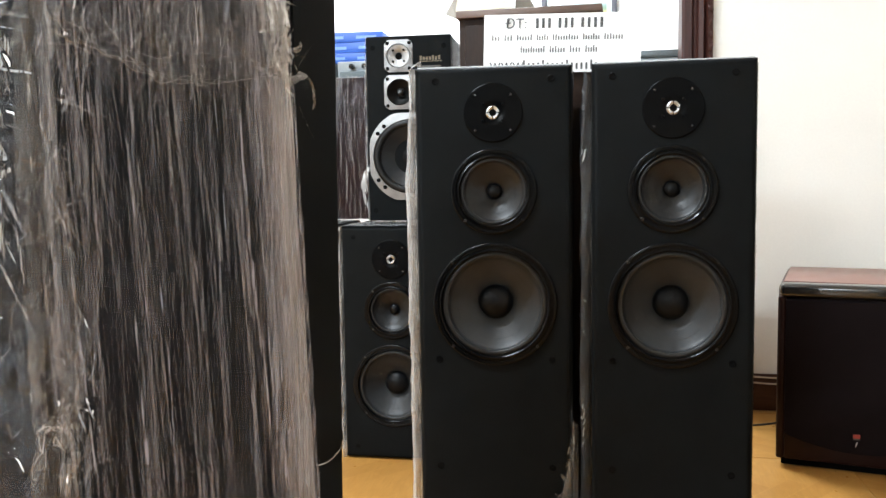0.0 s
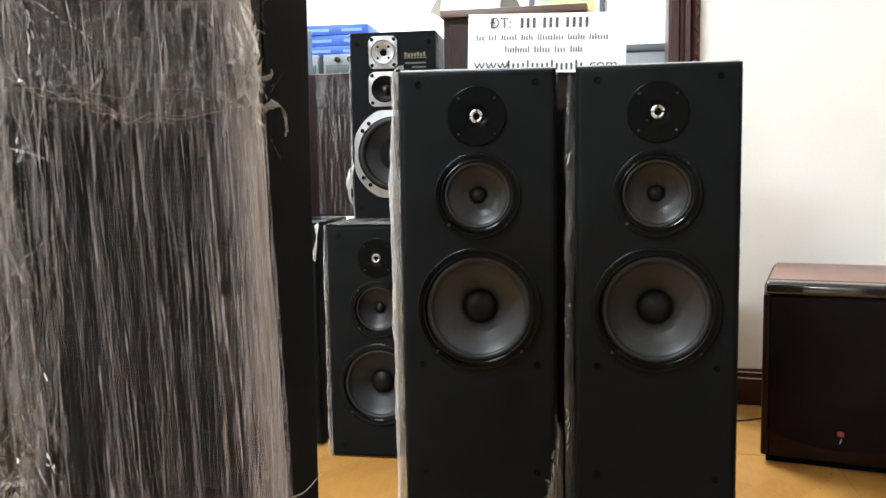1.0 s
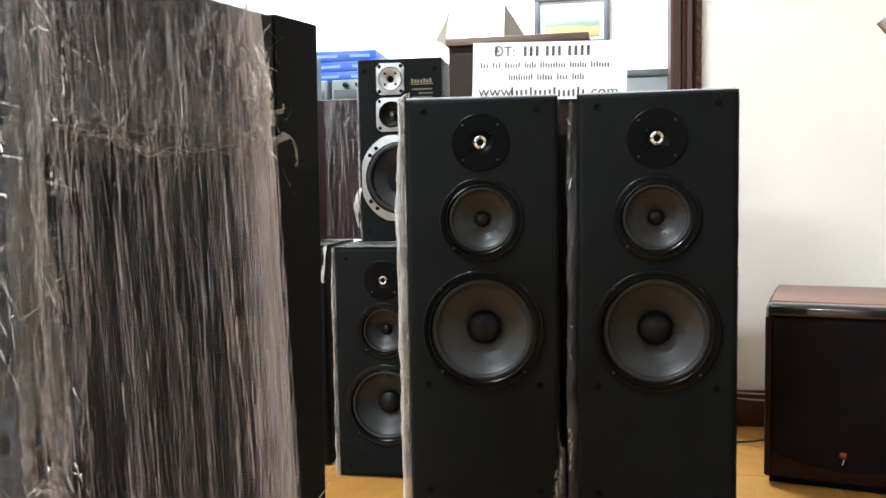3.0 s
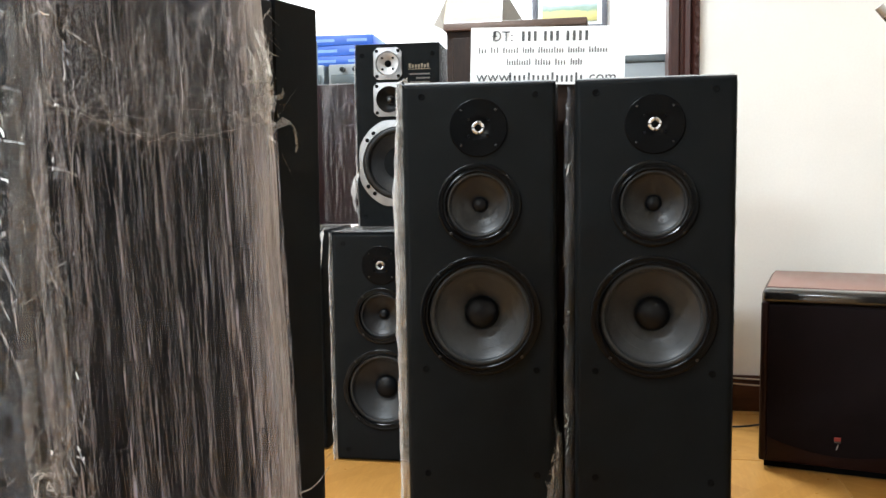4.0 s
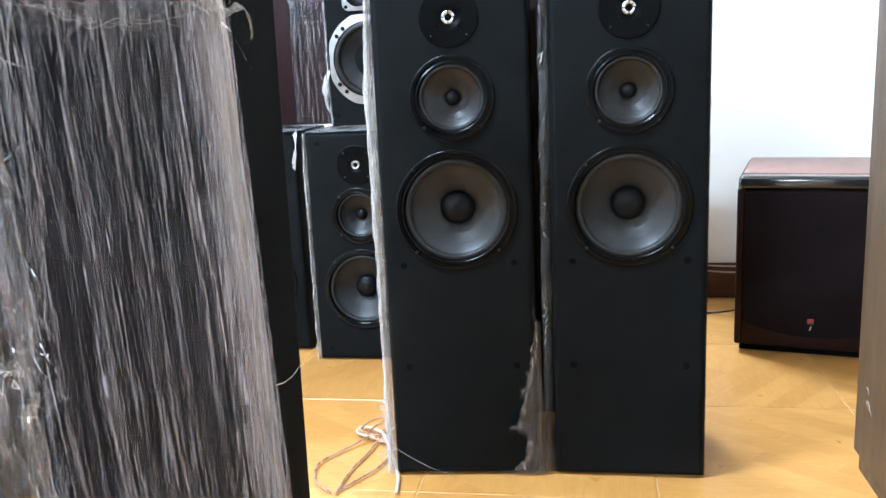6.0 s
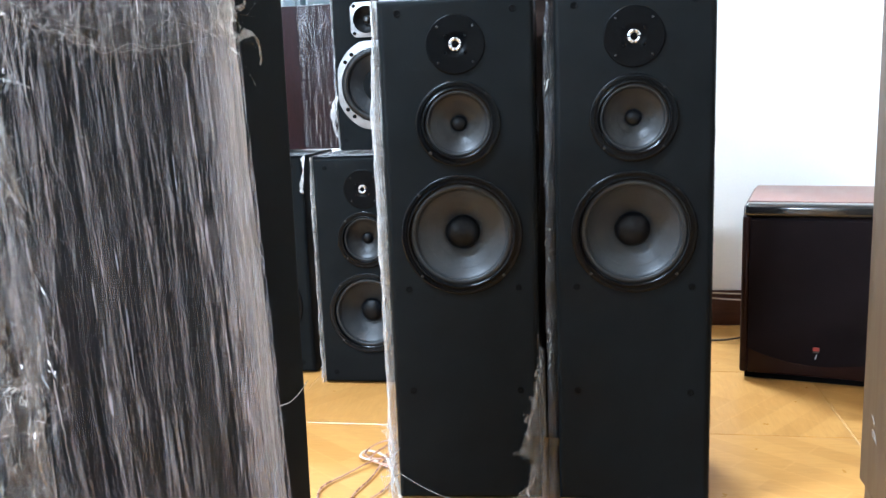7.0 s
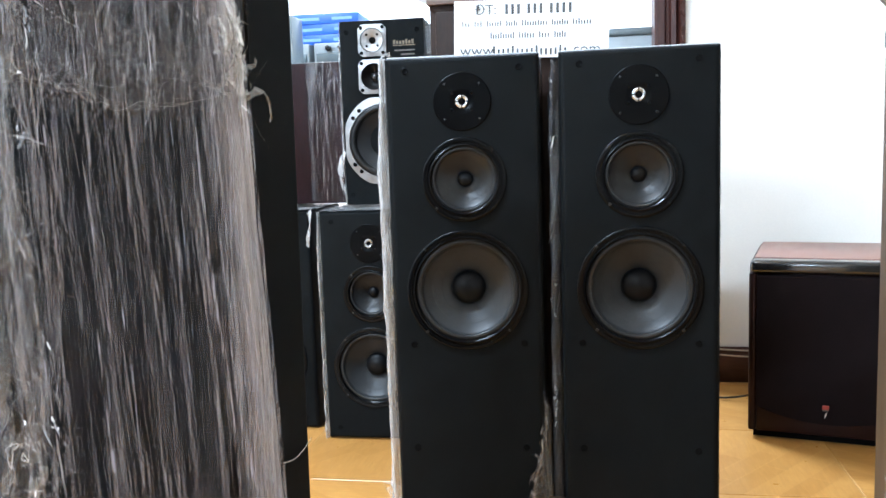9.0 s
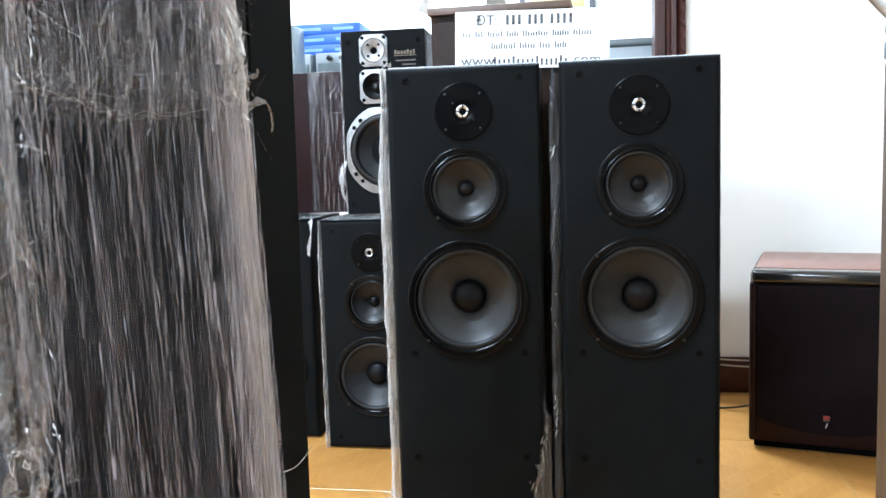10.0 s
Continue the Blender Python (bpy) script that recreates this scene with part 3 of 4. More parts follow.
part("face_plate", lathe([(0.033, -0.003), (0.030, -0.0055), (0.014, -0.003), (0.009, -0.001)], -0.026, 0.446, 40), M_BRUSHED, ring, "brushed round metal plate")
part("dome", lathe([(0.009, -0.001), (0.0075, -0.006), (0, -0.008)], -0.026, 0.446, 24), M_HOLE, ring)
for a in (45, 135, 225, 315):
    part("bolt", lathe([(0.0035, -0.004), (0.003, -0.007), (0, -0.007)], -0.026 + 0.021 * math.cos(radians(a)), 0.446 + 0.021 * math.sin(radians(a)), 10), M_HOLE, ring)
for sx in (-1, 1):
    for sz in (-1, 1):
        part("bolt", lathe([(0.005, -0.005), (0.0045, -0.0085), (0, -0.0085)], -0.026 + sx * 0.030, 0.446 + sz * 0.034, 12), M_HOLE, ring)
for x, z in ((-0.098, 0.470), (0.098, 0.470), (-0.098, 0.028), (0.098, 0.028)):
    socket(upper, x, z)
for k in range(7):
    part("print", box(0.032 + 0.0084 * k, 0.0375 + 0.0084 * k, -0.0012, 0.0005, 0.433, 0.4445 if k in (0, 4, 6) else 0.4415), M_GOLD, upper, "dull gold name print")
part("print", box(0.031, 0.092, -0.0012, 0.0005, 0.4285, 0.4305), M_GOLD, upper, "thin gold rule")
for i, (a, b) in enumerate(((0.034, 0.090), (0.052, 0.090), (0.034, 0.090))):
    part("print", box(a, b, -0.0012, 0.0005, 0.414 - i * 0.011, 0.418 - i * 0.011), M_BEIGE_PRINT, upper)

# film-wrapped dark red cabinet beside it
wrapped = thing("wrapped_loudspeaker", pose(-0.55, 2.24, BH + 0.012, 0, 0, 0), "dark red loudspeaker cabinet wrapped in torn clear film", "loudspeaker")
part("cabinet", box(-0.14, 0.115, 0, 0.25, 0, 0.405, 0.004), M_WINE, wrapped)
part("film_wrap", sheet(lambda u, v: Vector((0.005 + 0.117 * u + 0.004 * nz(u * 12, v * 5), -0.008 - 0.006 * nz(u * 14, v * 4, 3) + 0.02 * (u > 0.97), 0.408 * v)), 60, 50), M_FILM_THIN, wrapped, "crumpled clear film")
part("film_fold", sheet(lambda u, v: Vector((0.0 + (0.012 + 0.03 * v ** 4) * u + 0.006 * nz(v * 6, 2.0), -0.012 - 0.006 * nz(u * 9, v * 7, 8), 0.01 + 0.395 * v)), 10, 50), M_FILM_GAP, wrapped)

# ---- subwoofer ----
SUBW, SUBD, SUBH = 0.40, 0.43, 0.476
sub = thing("subwoofer", pose(0.653, 2.151, 0, 0, 0, -13.5), "mahogany subwoofer with a dark cloth grille on the floor", "subwoofer")
part("cabinet", box(0, SUBW, 0.022, SUBD, 0.022, SUBH, 0.016, 4), M_SUBWOOD, sub, "mahogany veneered box")
# thin panel added over the box top to carry the painted wall sheen
part("top_sheen_panel", box(0.010, SUBW - 0.010, 0.056, SUBD - 0.010, SUBH - 0.004, SUBH + 0.003, 0.002, 2), M_SUBTOP, sub, "lacquered red-brown top panel lightened for wall sheen")
part("plinth", box(0.012, SUBW - 0.012, 0.03, SUBD - 0.02, 0.0, 0.023), M_HOLE, sub, "recessed black plinth")
for x0, x1 in ((0.0, 0.020), (SUBW - 0.020, SUBW)):
    part("side_trim", box(x0, x1, 0.0, 0.05, 0.022, SUBH - 0.03, 0.007, 3), M_SUBWOOD, sub, "rounded mahogany edge strip")
part("top_bar", box(0.004, SUBW - 0.004, -0.004, 0.055, SUBH - 0.032, SUBH + 0.002, 0.012, 4), M_GLOSS, sub, "gloss black rounded front bar")
part("lower_panel", box(0.020, SUBW - 0.020, 0.004, 0.03, 0.022, 0.12, 0.004), M_SUBWOOD, sub)


def grille():
    """Cloth front with a bowed lower edge, standing slightly proud."""
    n = 28
    bm = bmesh.new()
    rows = []
    for i in range(n + 1):
        t = i / n
        x = 0.020 + (SUBW - 0.040) * t
        zb = 0.088 - 0.038 * math.sin(math.pi * t) ** 0.8
        rows.append([bm.verts.new((x, y, z)) for y, z in ((0.010, zb), (-0.002, zb + 0.004), (-0.003, (zb + SUBH) / 2), (-0.002, SUBH - 0.040), (0.010, SUBH - 0.036))])
    for a, b in zip(rows, rows[1:]):
        for k in range(4):
            bm.faces.new((a[k], a[k + 1], b[k + 1], b[k]))
    bm.faces.new(rows[0])
    bm.faces.new(rows[-1])
    return bm


part("grille", grille(), M_CLOTH, sub, "dark cloth grille with curved lower edge")
part("badge", box(0.1805, 0.1965, -0.006, -0.002, 0.096, 0.1055), M_RED, sub, "small red badge")
part("badge", box(0.181, 0.196, -0.0062, -0.002, 0.0915, 0.0945), M_BEIGE_PRINT, sub, "pale strip under the badge")
part("badge", tube([(0.1905, -0.005, 0.087), (0.188, -0.005, 0.078), (0.1865, -0.005, 0.074)], 0.001), M_PAPER, sub, "small pale slanted mark")

# ---- tall brown cabinet, notice, carton ----
cab = thing("tall_cabinet", pose(0.075, 1.70, 0, 0, 0, -1.0), "tall dark brown veneered cabinet behind the tall loudspeakers", "cabinet")
part("body", box(-0.163, 0.136, 0.012, 0.36, 0, 1.10, 0.002), M_BROWN, cab)
part("top", box(-0.168, 0.141, 0.0, 0.37, 1.10, 1.116, 0.002), M_BROWN_TOP, cab, "lighter brown top board")
part("front_panel", box(-0.150, 0.123, 0.004, 0.014, 0.03, 1.085, 0.003), M_BROWN, cab)

notice = thing("paper_notice", pose(0.130, 1.690, 0.977, 0, 1.8, -1.0), "white paper notice with faded print taped to a brown cabinet", "notice")
NW, NH = 0.326, 0.120


def paper():
    bm = sheet(lambda u, v: Vector((-NW / 2 + NW * u, -0.003 - 0.004 * u * u * v + 0.0015 * nz(u * 4, v * 3), NH * v)), 24, 10)
    g = bmesh.ops.extrude_face_region(bm, geom=bm.faces[:])
    bmesh.ops.translate(bm, verts=[e for e in g["geom"] if isinstance(e, bmesh.types.BMVert)], vec=(0, 0.0006, 0))
    return bm


part("sheet", paper(), M_PAPER, notice)


def ink_bar(x0, x1, z0, z1):
    def f(u, v):
        a, b = (x0 + (x1 - x0) * u), (z0 + (z1 - z0) * v)
        p, q = (a + NW / 2) / NW, b / NH
        return Vector((a, -0.0040 - 0.004 * p * p * q + 0.0015 * nz(p * 4, q * 3), b))
    part("print_bar", sheet(f, 1, 1), M_INK_DARK, notice)


def words(x0, z0, height, widths, gap, stem=0.0055, rise=()):
    """Rows of short upright bars, one for each letter, in words of the given widths."""
    x = x0
    for i, w in enumerate(widths):
        n = max(1, int(round(w / stem)))
        for k in range(n):
            tall = height * (1.0 if rise == "even" or k == 0 else (0.72, 0.70, 1.0, 0.68, 0.74)[(k * 3 + i) % 5])
            ink_bar(x + k * w / n + 0.12 * stem, x + k * w / n + 0.58 * stem, z0, z0 + tall)
        x += w + gap


def lettering(text, x, y, z, size, parent, material):
    cu = bpy.data.curves.new("lettering", "FONT")
    cu.body, cu.size, cu.extrude, cu.resolution_u = text, size, 0.0002, 3
    tmp = bpy.data.objects.new("tmp", cu)
    scene.collection.objects.link(tmp)
    me = bpy.data.meshes.new_from_object(tmp.evaluated_get(bpy.context.evaluated_depsgraph_get()))
    bpy.data.objects.remove(tmp)
    me.materials.append(material)
    ob = new("lettering", me)
    ob.parent = parent
    ob.matrix_basis = pose(x, y, z, 90, 0, 0)
    return ob


lettering("\u0110T:", -0.118, -0.0062, 0.0905, 0.030, notice, M_INK_DARK)
words(-0.055, 0.0905, 0.0205, (0.038, 0.038, 0.052), 0.009, 0.0128, "even")
words(-0.146, 0.0660, 0.0120, (0.019, 0.019, 0.034, 0.026, 0.055, 0.036, 0.040), 0.0075)
words(-0.085, 0.0405, 0.0135, (0.053, 0.034, 0.024, 0.026), 0.008)
lettering("www.", -0.150, -0.0062, 0.0050, 0.034, notice, M_INK_DARK)
words(-0.080, 0.0050, 0.0200, (0.160,), 0.01, 0.0098)
lettering(".com", 0.082, -0.0062, 0.0050, 0.033, notice, M_INK_DARK)

carton = thing("open_carton", pose(0.02, 1.80, 1.116, 0, 0, 3), "pale open cardboard box with spread flaps on the cabinet", "box")
part("body", box(-0.128, 0.005, 0.022, 0.20, 0.0, 0.020, 0.002), M_CARTON_GREY, carton)


def panel(a, b, c, d, t=0.003):
    bm = bmesh.new()
    f = bm.faces.new([bm.verts.new(p) for p in (a, b, c, d)])
    n = (Vector(b) - Vector(a)).cross(Vector(d) - Vector(a)).normalized()
    g = bmesh.ops.extrude_face_region(bm, geom=[f])
    bmesh.ops.translate(bm, verts=[e for e in g["geom"] if isinstance(e, bmesh.types.BMVert)], vec=n * t)
    return bm


part("flap", panel((-0.131, 0.018, 0.020), (0.000, 0.018, 0.022), (0.003, 0.03, 0.090), (-0.122, 0.03, 0.084)), M_CARTON, carton, "pale yellow raised front flap")
part("flap", panel((0.002, 0.020, 0.012), (0.062, 0.05, 0.004), (0.045, 0.06, 0.030), (0.005, 0.034, 0.092)), M_CARTON_GREY, carton, "grey folded side flap")
part("flap", panel((-0.133, 0.020, 0.004), (-0.160, 0.05, 0.020), (-0.145, 0.06, 0.050), (-0.124, 0.034, 0.084)), M_CARTON_GREY, carton, "grey folded side flap")

# ---- things in the back room ----
bench = thing("equipment_rack", pose(-0.80, 3.05, 0.025), "grey metal rack stacked with grey amplifiers", "rack")
for x in (-0.44, 0.44):
    for y in (0.03, 0.45):
        part("post", box(x - 0.012, x + 0.012, y - 0.012, y + 0.012, -0.025, 1.09), M_GEAR, bench)
for z in (0.35, 0.72, 1.08):
    part("shelf", box(-0.46, 0.46, 0, 0.48, z, z + 0.018, 0.002), M_GEAR, bench)
for i, (x, z, w, h) in enumerate(((-0.22, 1.0985, 0.40, 0.085), (0.21, 1.0985, 0.42, 0.085), (-0.2, 0.7385, 0.42, 0.13), (0.23, 0.7385, 0.42, 0.13))):
    amp = thing("amplifier", pose(-0.80 + x, 3.06, z + 0.025), "grey metal amplifier with a dark front strip on a rack", "amplifier", "stacked amplifiers")
    part("case", box(-w / 2, w / 2, 0.01, 0.36, 0.006, h, 0.004), M_GEAR, amp)
    part("front", box(-w / 2 + 0.01, w / 2 - 0.01, 0.004, 0.012, 0.012, h * 0.55, 0.002), M_GEAR_DARK, amp)
    for k in range(4):
        part("knob", lathe([(0.011, 0.004), (0.010, -0.010), (0, -0.011)], -w / 2 + 0.06 + k * 0.05, h * 0.75, 14), M_SCREW, amp)
    for x2 in (-w / 2 + 0.04, w / 2 - 0.04):
        part("foot", box(x2 - 0.01, x2 + 0.01, 0.04, 0.3, 0, 0.007), M_RUBBER, amp)
for i, (dz, dx, rz) in enumerate(((0.0, 0.0, 2), (0.040, 0.006, -1), (0.080, -0.004, 3))):
    bx = thing("blue_carton", pose(-0.765 + dx, 3.12, 1.2085 + dz, 0, 0, rz), "flat blue printed carton in a stack on grey amplifiers", "box", "stack of blue cartons")
    part("body", box(-0.135, 0.135, 0, 0.30, 0, 0.0395, 0.003), M_BLUE, bx)
    for a, b in ((-0.11, -0.02), (0.03, 0.11)):
        part("print", box(a, b, -0.0015, 0.001, 0.013, 0.024), M_BLUE_PRINT, bx)
post = thing("wrapped_column", pose(-0.832, 2.75, 0), "tall pale box wrapped in clear film", "wrapped box")
part("box", box(-0.06, 0.06, 0, 0.12, 0, 1.27, 0.006), M_GEAR_DARK, post)
part("film_wrap", sheet(lambda u, v: Vector((-0.064 + 0.128 * u, -0.006 - 0.005 * nz(u * 9, v * 14), 0.01 + 1.265 * v)), 30, 70), M_FILM_THIN, post)

grey_case = thing("grey_case", pose(0.36, 2.95, 0, 0, 0, 0), "pale grey metal cabinet with a darker rim in the back room", "cabinet")
part("body", box(-0.16, 0.30, 0, 0.4, 0, 1.161, 0.006), M_GEAR, grey_case)
part("rim", box(-0.168, 0.308, -0.008, 0.408, 1.161, 1.186, 0.004), M_GEAR_DARK, grey_case)

pic = thing("framed_picture", pose(0.065, 4.56, 1.524, 0, 0, 0), "dark framed landscape painting hung on the white wall", "picture")
PW, PH = 0.40, 0.27
for x0, x1, z0, z1 in ((-PW / 2, PW / 2, PH - 0.03, PH), (-PW / 2, PW / 2, 0, 0.03), (-PW / 2, -PW / 2 + 0.03, 0.03, PH - 0.03), (PW / 2 - 0.03, PW / 2, 0.03, PH - 0.03)):
    part("frame_side", box(x0, x1, 0, 0.03, z0, z1, 0.004), M_FRAME, pic)
part("mount", box(-PW / 2 + 0.029, PW / 2 - 0.029, 0.014, 0.028, 0.029, PH - 0.029), M_MAT, pic)
part("canvas", box(-PW / 2 + 0.055, PW / 2 - 0.055, 0.010, 0.016, 0.050, PH - 0.052), M_PICTURE, pic, "painted green hills and yellow field")

# ---- brown cabinet at the other side, with a metal arm ----
side_cab = thing("wooden_cabinet", pose(0.767, 1.486, 0, 0, 0, 0), "olive-brown veneered upright cabinet standing on the tiles", "cabinet")
part("body", box(0.0, 0.34, -0.42, 0.0, 0.03, 0.938, 0.008, 3), M_OLIVE, side_cab)
part("plinth", box(0.006, 0.334, -0.414, -0.02, 0.0, 0.031, 0.002), M_OLIVE, side_cab)


def flake(r):
    a = r.gauss(0.9, 0.3)
    return Vector((-0.004, -0.085 + 0.02 * r.gauss(0, 1), 0.165 + 0.01 * r.gauss(0, 1))), Vector((0, -math.sin(a), -math.cos(a))), Vector((-0.3, math.cos(a), -math.sin(a))).normalized(), r.uniform(0.02, 0.05), 0.0015 + 0.003 * r.random(), 0.004


stand = thing("metal_stand", pose(0.785, 1.45, 0.938), "dark jointed metal stand with a grey tube on the cabinet", "stand")
part("foot", box(-0.024, 0.03, -0.022, 0.022, 0.0, 0.034, 0.006, 3), M_GEAR_DARK, stand)
part("joint", lathe([(0, -0.018), (0.018, -0.016), (0.026, -0.008), (0.026, 0.008), (0.018, 0.016), (0, 0.018)], 0.0, 0.052, 20), M_GEAR_DARK, stand, "round dark clamp joint")
part("post", tube([(0.004, 0, 0.06), (0.004, 0, 0.30)], 0.014, 12), M_TUBE_METAL, stand)
part("arm", tube(spline([(-0.004, -0.012, 0.056), (-0.030, -0.012, 0.079), (-0.072, -0.012, 0.128)], 6), 0.0085, 14), M_TUBE_METAL, stand, "short grey metal tube")

# ---- room ----
WALL_Y = 2.707
structure("ceiling", box(-2.6, 2.2, -4.75, 4.8, 3.1, 3.2), M_CEIL, "plain white painted ceiling", "ceiling")
structure("wall_south", box(-2.6, 2.2, -4.75, -4.6, 0, 3.1), M_CREAM, "plain cream painted wall", "wall")
structure("wall_east", box(2.05, 2.2, -4.6, 4.6, 0, 3.1), M_CREAM, "plain cream painted wall", "wall")
structure("wall_west", box(-2.6, -2.45, -4.6, 4.6, 0, 3.1), M_CREAM, "plain cream painted wall", "wall")
structure("wall_back_room", box(-2.6, 2.2, 4.6, 4.75, 0, 3.1), M_WHITE, "plain white painted wall of the back room", "wall")
# evenly painted; the tall loudspeaker's cast shadow darkens it low down
structure("wall_north", box(0.545, 2.05, WALL_Y, WALL_Y + 0.14, 0, 3.1), M_CREAM, "cream painted wall with a soft cast shadow low down", "wall")
structure("baseboard", box(0.56, 2.05, WALL_Y - 0.012, WALL_Y - 0.0005, 0.0, 0.118, 0.003), M_SKIRT, "brown glazed skirting tiles along the wall", "baseboard")


def casing():
    """Door casing with stepped mouldings and a carved bead."""
    prof = [(0.0, 0.15), (0.0, -0.006), (0.008, -0.016), (0.030, -0.018), (0.036, -0.010), (0.044, -0.010), (0.050, -0.022), (0.064, -0.026), (0.072, -0.016), (0.078, -0.028), (0.092, -0.028), (0.096, -0.004), (0.096, 0.15)]
    bm = bmesh.new()
    lo = [bm.verts.new((x, y, 0)) for x, y in prof]
    hi = [bm.verts.new((x, y, 2.35)) for x, y in prof]
    n = len(prof)
    for i in range(n):
        bm.faces.new((lo[i], lo[(i + 1) % n], hi[(i + 1) % n], hi[i]))
    bm.faces.new(lo)
    bm.faces.new(hi)
    return bm


case_ob = structure("door_casing", casing(), M_CASING, "varnished red-brown carved wooden door casing", "door frame")
case_ob.matrix_world = pose(0.452, WALL_Y, 0)
leaf = bpy.data.meshes.new("carved_leaf")
_bm = bmesh.new()
bmesh.ops.create_icosphere(_bm, subdivisions=1, radius=1.0, matrix=Matrix.Diagonal((0.007, 0.007, 0.020, 1)) @ Matrix.Rotation(0.4, 4, "Y"))
_bm.to_mesh(leaf)
_bm.free()
leaf.materials.append(M_CASING)
for i in range(34):
    o = new("carved_leaf", leaf)
    o.parent = case_ob
    o.matrix_basis = pose(0.085, -0.029, 0.95 + i * 0.04, 0, 22 if i % 2 else -22, 0)

# wall tube lamps
for nm, m in (("tube_lamp", pose(-1.75, -4.6, 2.55)), ("tube_lamp", pose(-1.25, 0.55, 3.1, -90)), ("tube_lamp", pose(-0.6, 3.6, 3.1, -90))):
    lamp = thing(nm, m, "white batten lamp with one fluorescent tube", "lamp", "tube lamps")
    part("batten", box(-0.62, 0.62, 0.002, 0.04, 0.03, 0.075, 0.004), M_PAPER, lamp)
    part("tube", tube([(-0.58, 0.05, 0.015), (0.58, 0.05, 0.015)], 0.013, 12), M_GLOW, lamp)

# ---- cables ----
wire = thing("speaker_wire", pose(-0.183, 1.485, 0), "tangled copper speaker wire in a loose bundle on the tiles", "wire")
LOOPS = [
    [(0.06, 0.12, 0.03), (-0.02, 0.13, 0.02), (-0.05, 0.08, 0.012), (0.0, 0.05, 0.015), (0.07, 0.09, 0.03)],
    [(0.07, 0.11, 0.04), (0.0, 0.10, 0.025), (-0.03, 0.05, 0.012), (0.03, 0.03, 0.012), (0.075, 0.06, 0.02)],
    [(0.07, 0.08, 0.03), (0.02, 0.09, 0.02), (-0.01, 0.04, 0.01), (0.045, 0.02, 0.01), (0.08, 0.05, 0.012)],
    [(-0.02, 0.05, 0.012), (-0.07, -0.02, 0.006), (-0.10, -0.08, 0.006), (-0.085, -0.15, 0.006), (-0.04, -0.20, 0.006)],
    [(0.0, 0.05, 0.01), (-0.01, -0.03, 0.006), (-0.025, -0.10, 0.006), (-0.03, -0.20, 0.006)],
    [(0.01, 0.05, 0.01), (0.035, -0.02, 0.006), (0.03, -0.08, 0.006), (0.0, -0.14, 0.006), (-0.03, -0.19, 0.006)],
]
for pts in LOOPS:
    part("strand", tube(spline(pts, 10), 0.0026, 6, flat=0.7), M_COPPER, wire)
part("strand", tube(spline([(-0.01, 0.04, 0.012), (-0.055, 0.065, 0.01), (-0.05, 0.095, 0.012), (0.0, 0.06, 0.016), (0.03, 0.0, 0.01), (0.055, -0.06, 0.006), (0.076, -0.125, 0.006), (0.086, -0.19, 0.006)], 10), 0.0034, 6, flat=0.6), M_PALE_WIRE, wire, "pale flat wire")
cable = thing("power_cable", pose(0, 0, 0), "thin black cable on the tiles beside the wall", "cable")
part("cord", tube(spline([(0.50, 2.60, 0.03), (0.58, 2.56, 0.006), (0.64, 2.50, 0.006), (0.74, 2.47, 0.03), (0.80, 2.46, 0.05)], 10), 0.003, 8), M_CABLE, cable)
cable2 = thing("wall_cable", pose(0, 0, 0), "thin pale cables hung along the skirting", "cable")
for dz, sag in ((0.112, 0.004), (0.098, 0.010)):
    part("cord", tube(spline([(0.56, WALL_Y - 0.016, dz + 0.006), (0.75, WALL_Y - 0.017, dz - sag), (1.0, WALL_Y - 0.016, dz), (1.4, WALL_Y - 0.016, dz - sag)], 8), 0.0028, 6), M_PALE_WIRE, cable2)

# ---- stretch film on the turned tower ----
def film_end(z):
    return 0.041 + (z - 0.4) * 0.074


HX = TW / 2
def side_sheet(z0, z1, nu, nv, seed):
    return sheet(lambda u, v: Vector((
        -HX - 0.0025 - 0.0022 * abs(nz(u * 60, v * 3, seed)) - 0.003 * abs(nz(u * 12, v * 4, 5)),
        film_end(z0 + (z1 - z0) * v) + (FD + 0.002 - film_end(z0 + (z1 - z0) * v)) * u,
        z0 + (z1 - z0) * v)), nu, nv)


part("film_wrap", side_sheet(0.0, 0.945, 260, 70, 0.0), M_FILM, tower_f, "streaky drawn stretch film over the side")
part("film_wrap", sheet(lambda u, v: Vector((
    -HX - 0.0105 - 0.004 * nz(u * 9, v * 6, 4),
    film_end(0.9) + 0.012 + (FD - 0.012 - film_end(0.9)) * u,
    0.815 + 0.016 * nz(u * 7, 2.2) + 0.010 * u + (0.122 - 0.016 * nz(u * 7, 2.2) - 0.010 * u) * v)), 120, 50), M_FILM_WEB, tower_f, "tangled second layer of film near the top")
part("film_wrap", sheet(lambda u, v: Vector((
    -HX - 0.003 + (TW + 0.006) * u,
    FD + 0.005 + 0.006 * nz(u * 14, v * 22) + 0.005 * abs(nz(u * 26, v * 48, 3)) + 0.003 * abs(nz(u * 60, v * 120, 5)),
    0.945 * v)), 90, 260), M_FILM_BACK, tower_f, "crumpled shiny film over the back")
part("film_fold", sheet(lambda u, v: Vector((
    -HX - 0.003 - 0.004 * math.sin(math.pi * u) - 0.0025 * nz(u * 10, v * 4, 7),
    film_end(0.96 * v) - 0.001 + 0.0025 * nz(v * 16, 1.5) + (0.058 + 0.018 * v + 0.006 * nz(v * 5, 8.1)) * u,
    0.002 + 0.941 * v)), 26, 120), M_FILM_DENSE, tower_f, "thick pale gathered film edge")
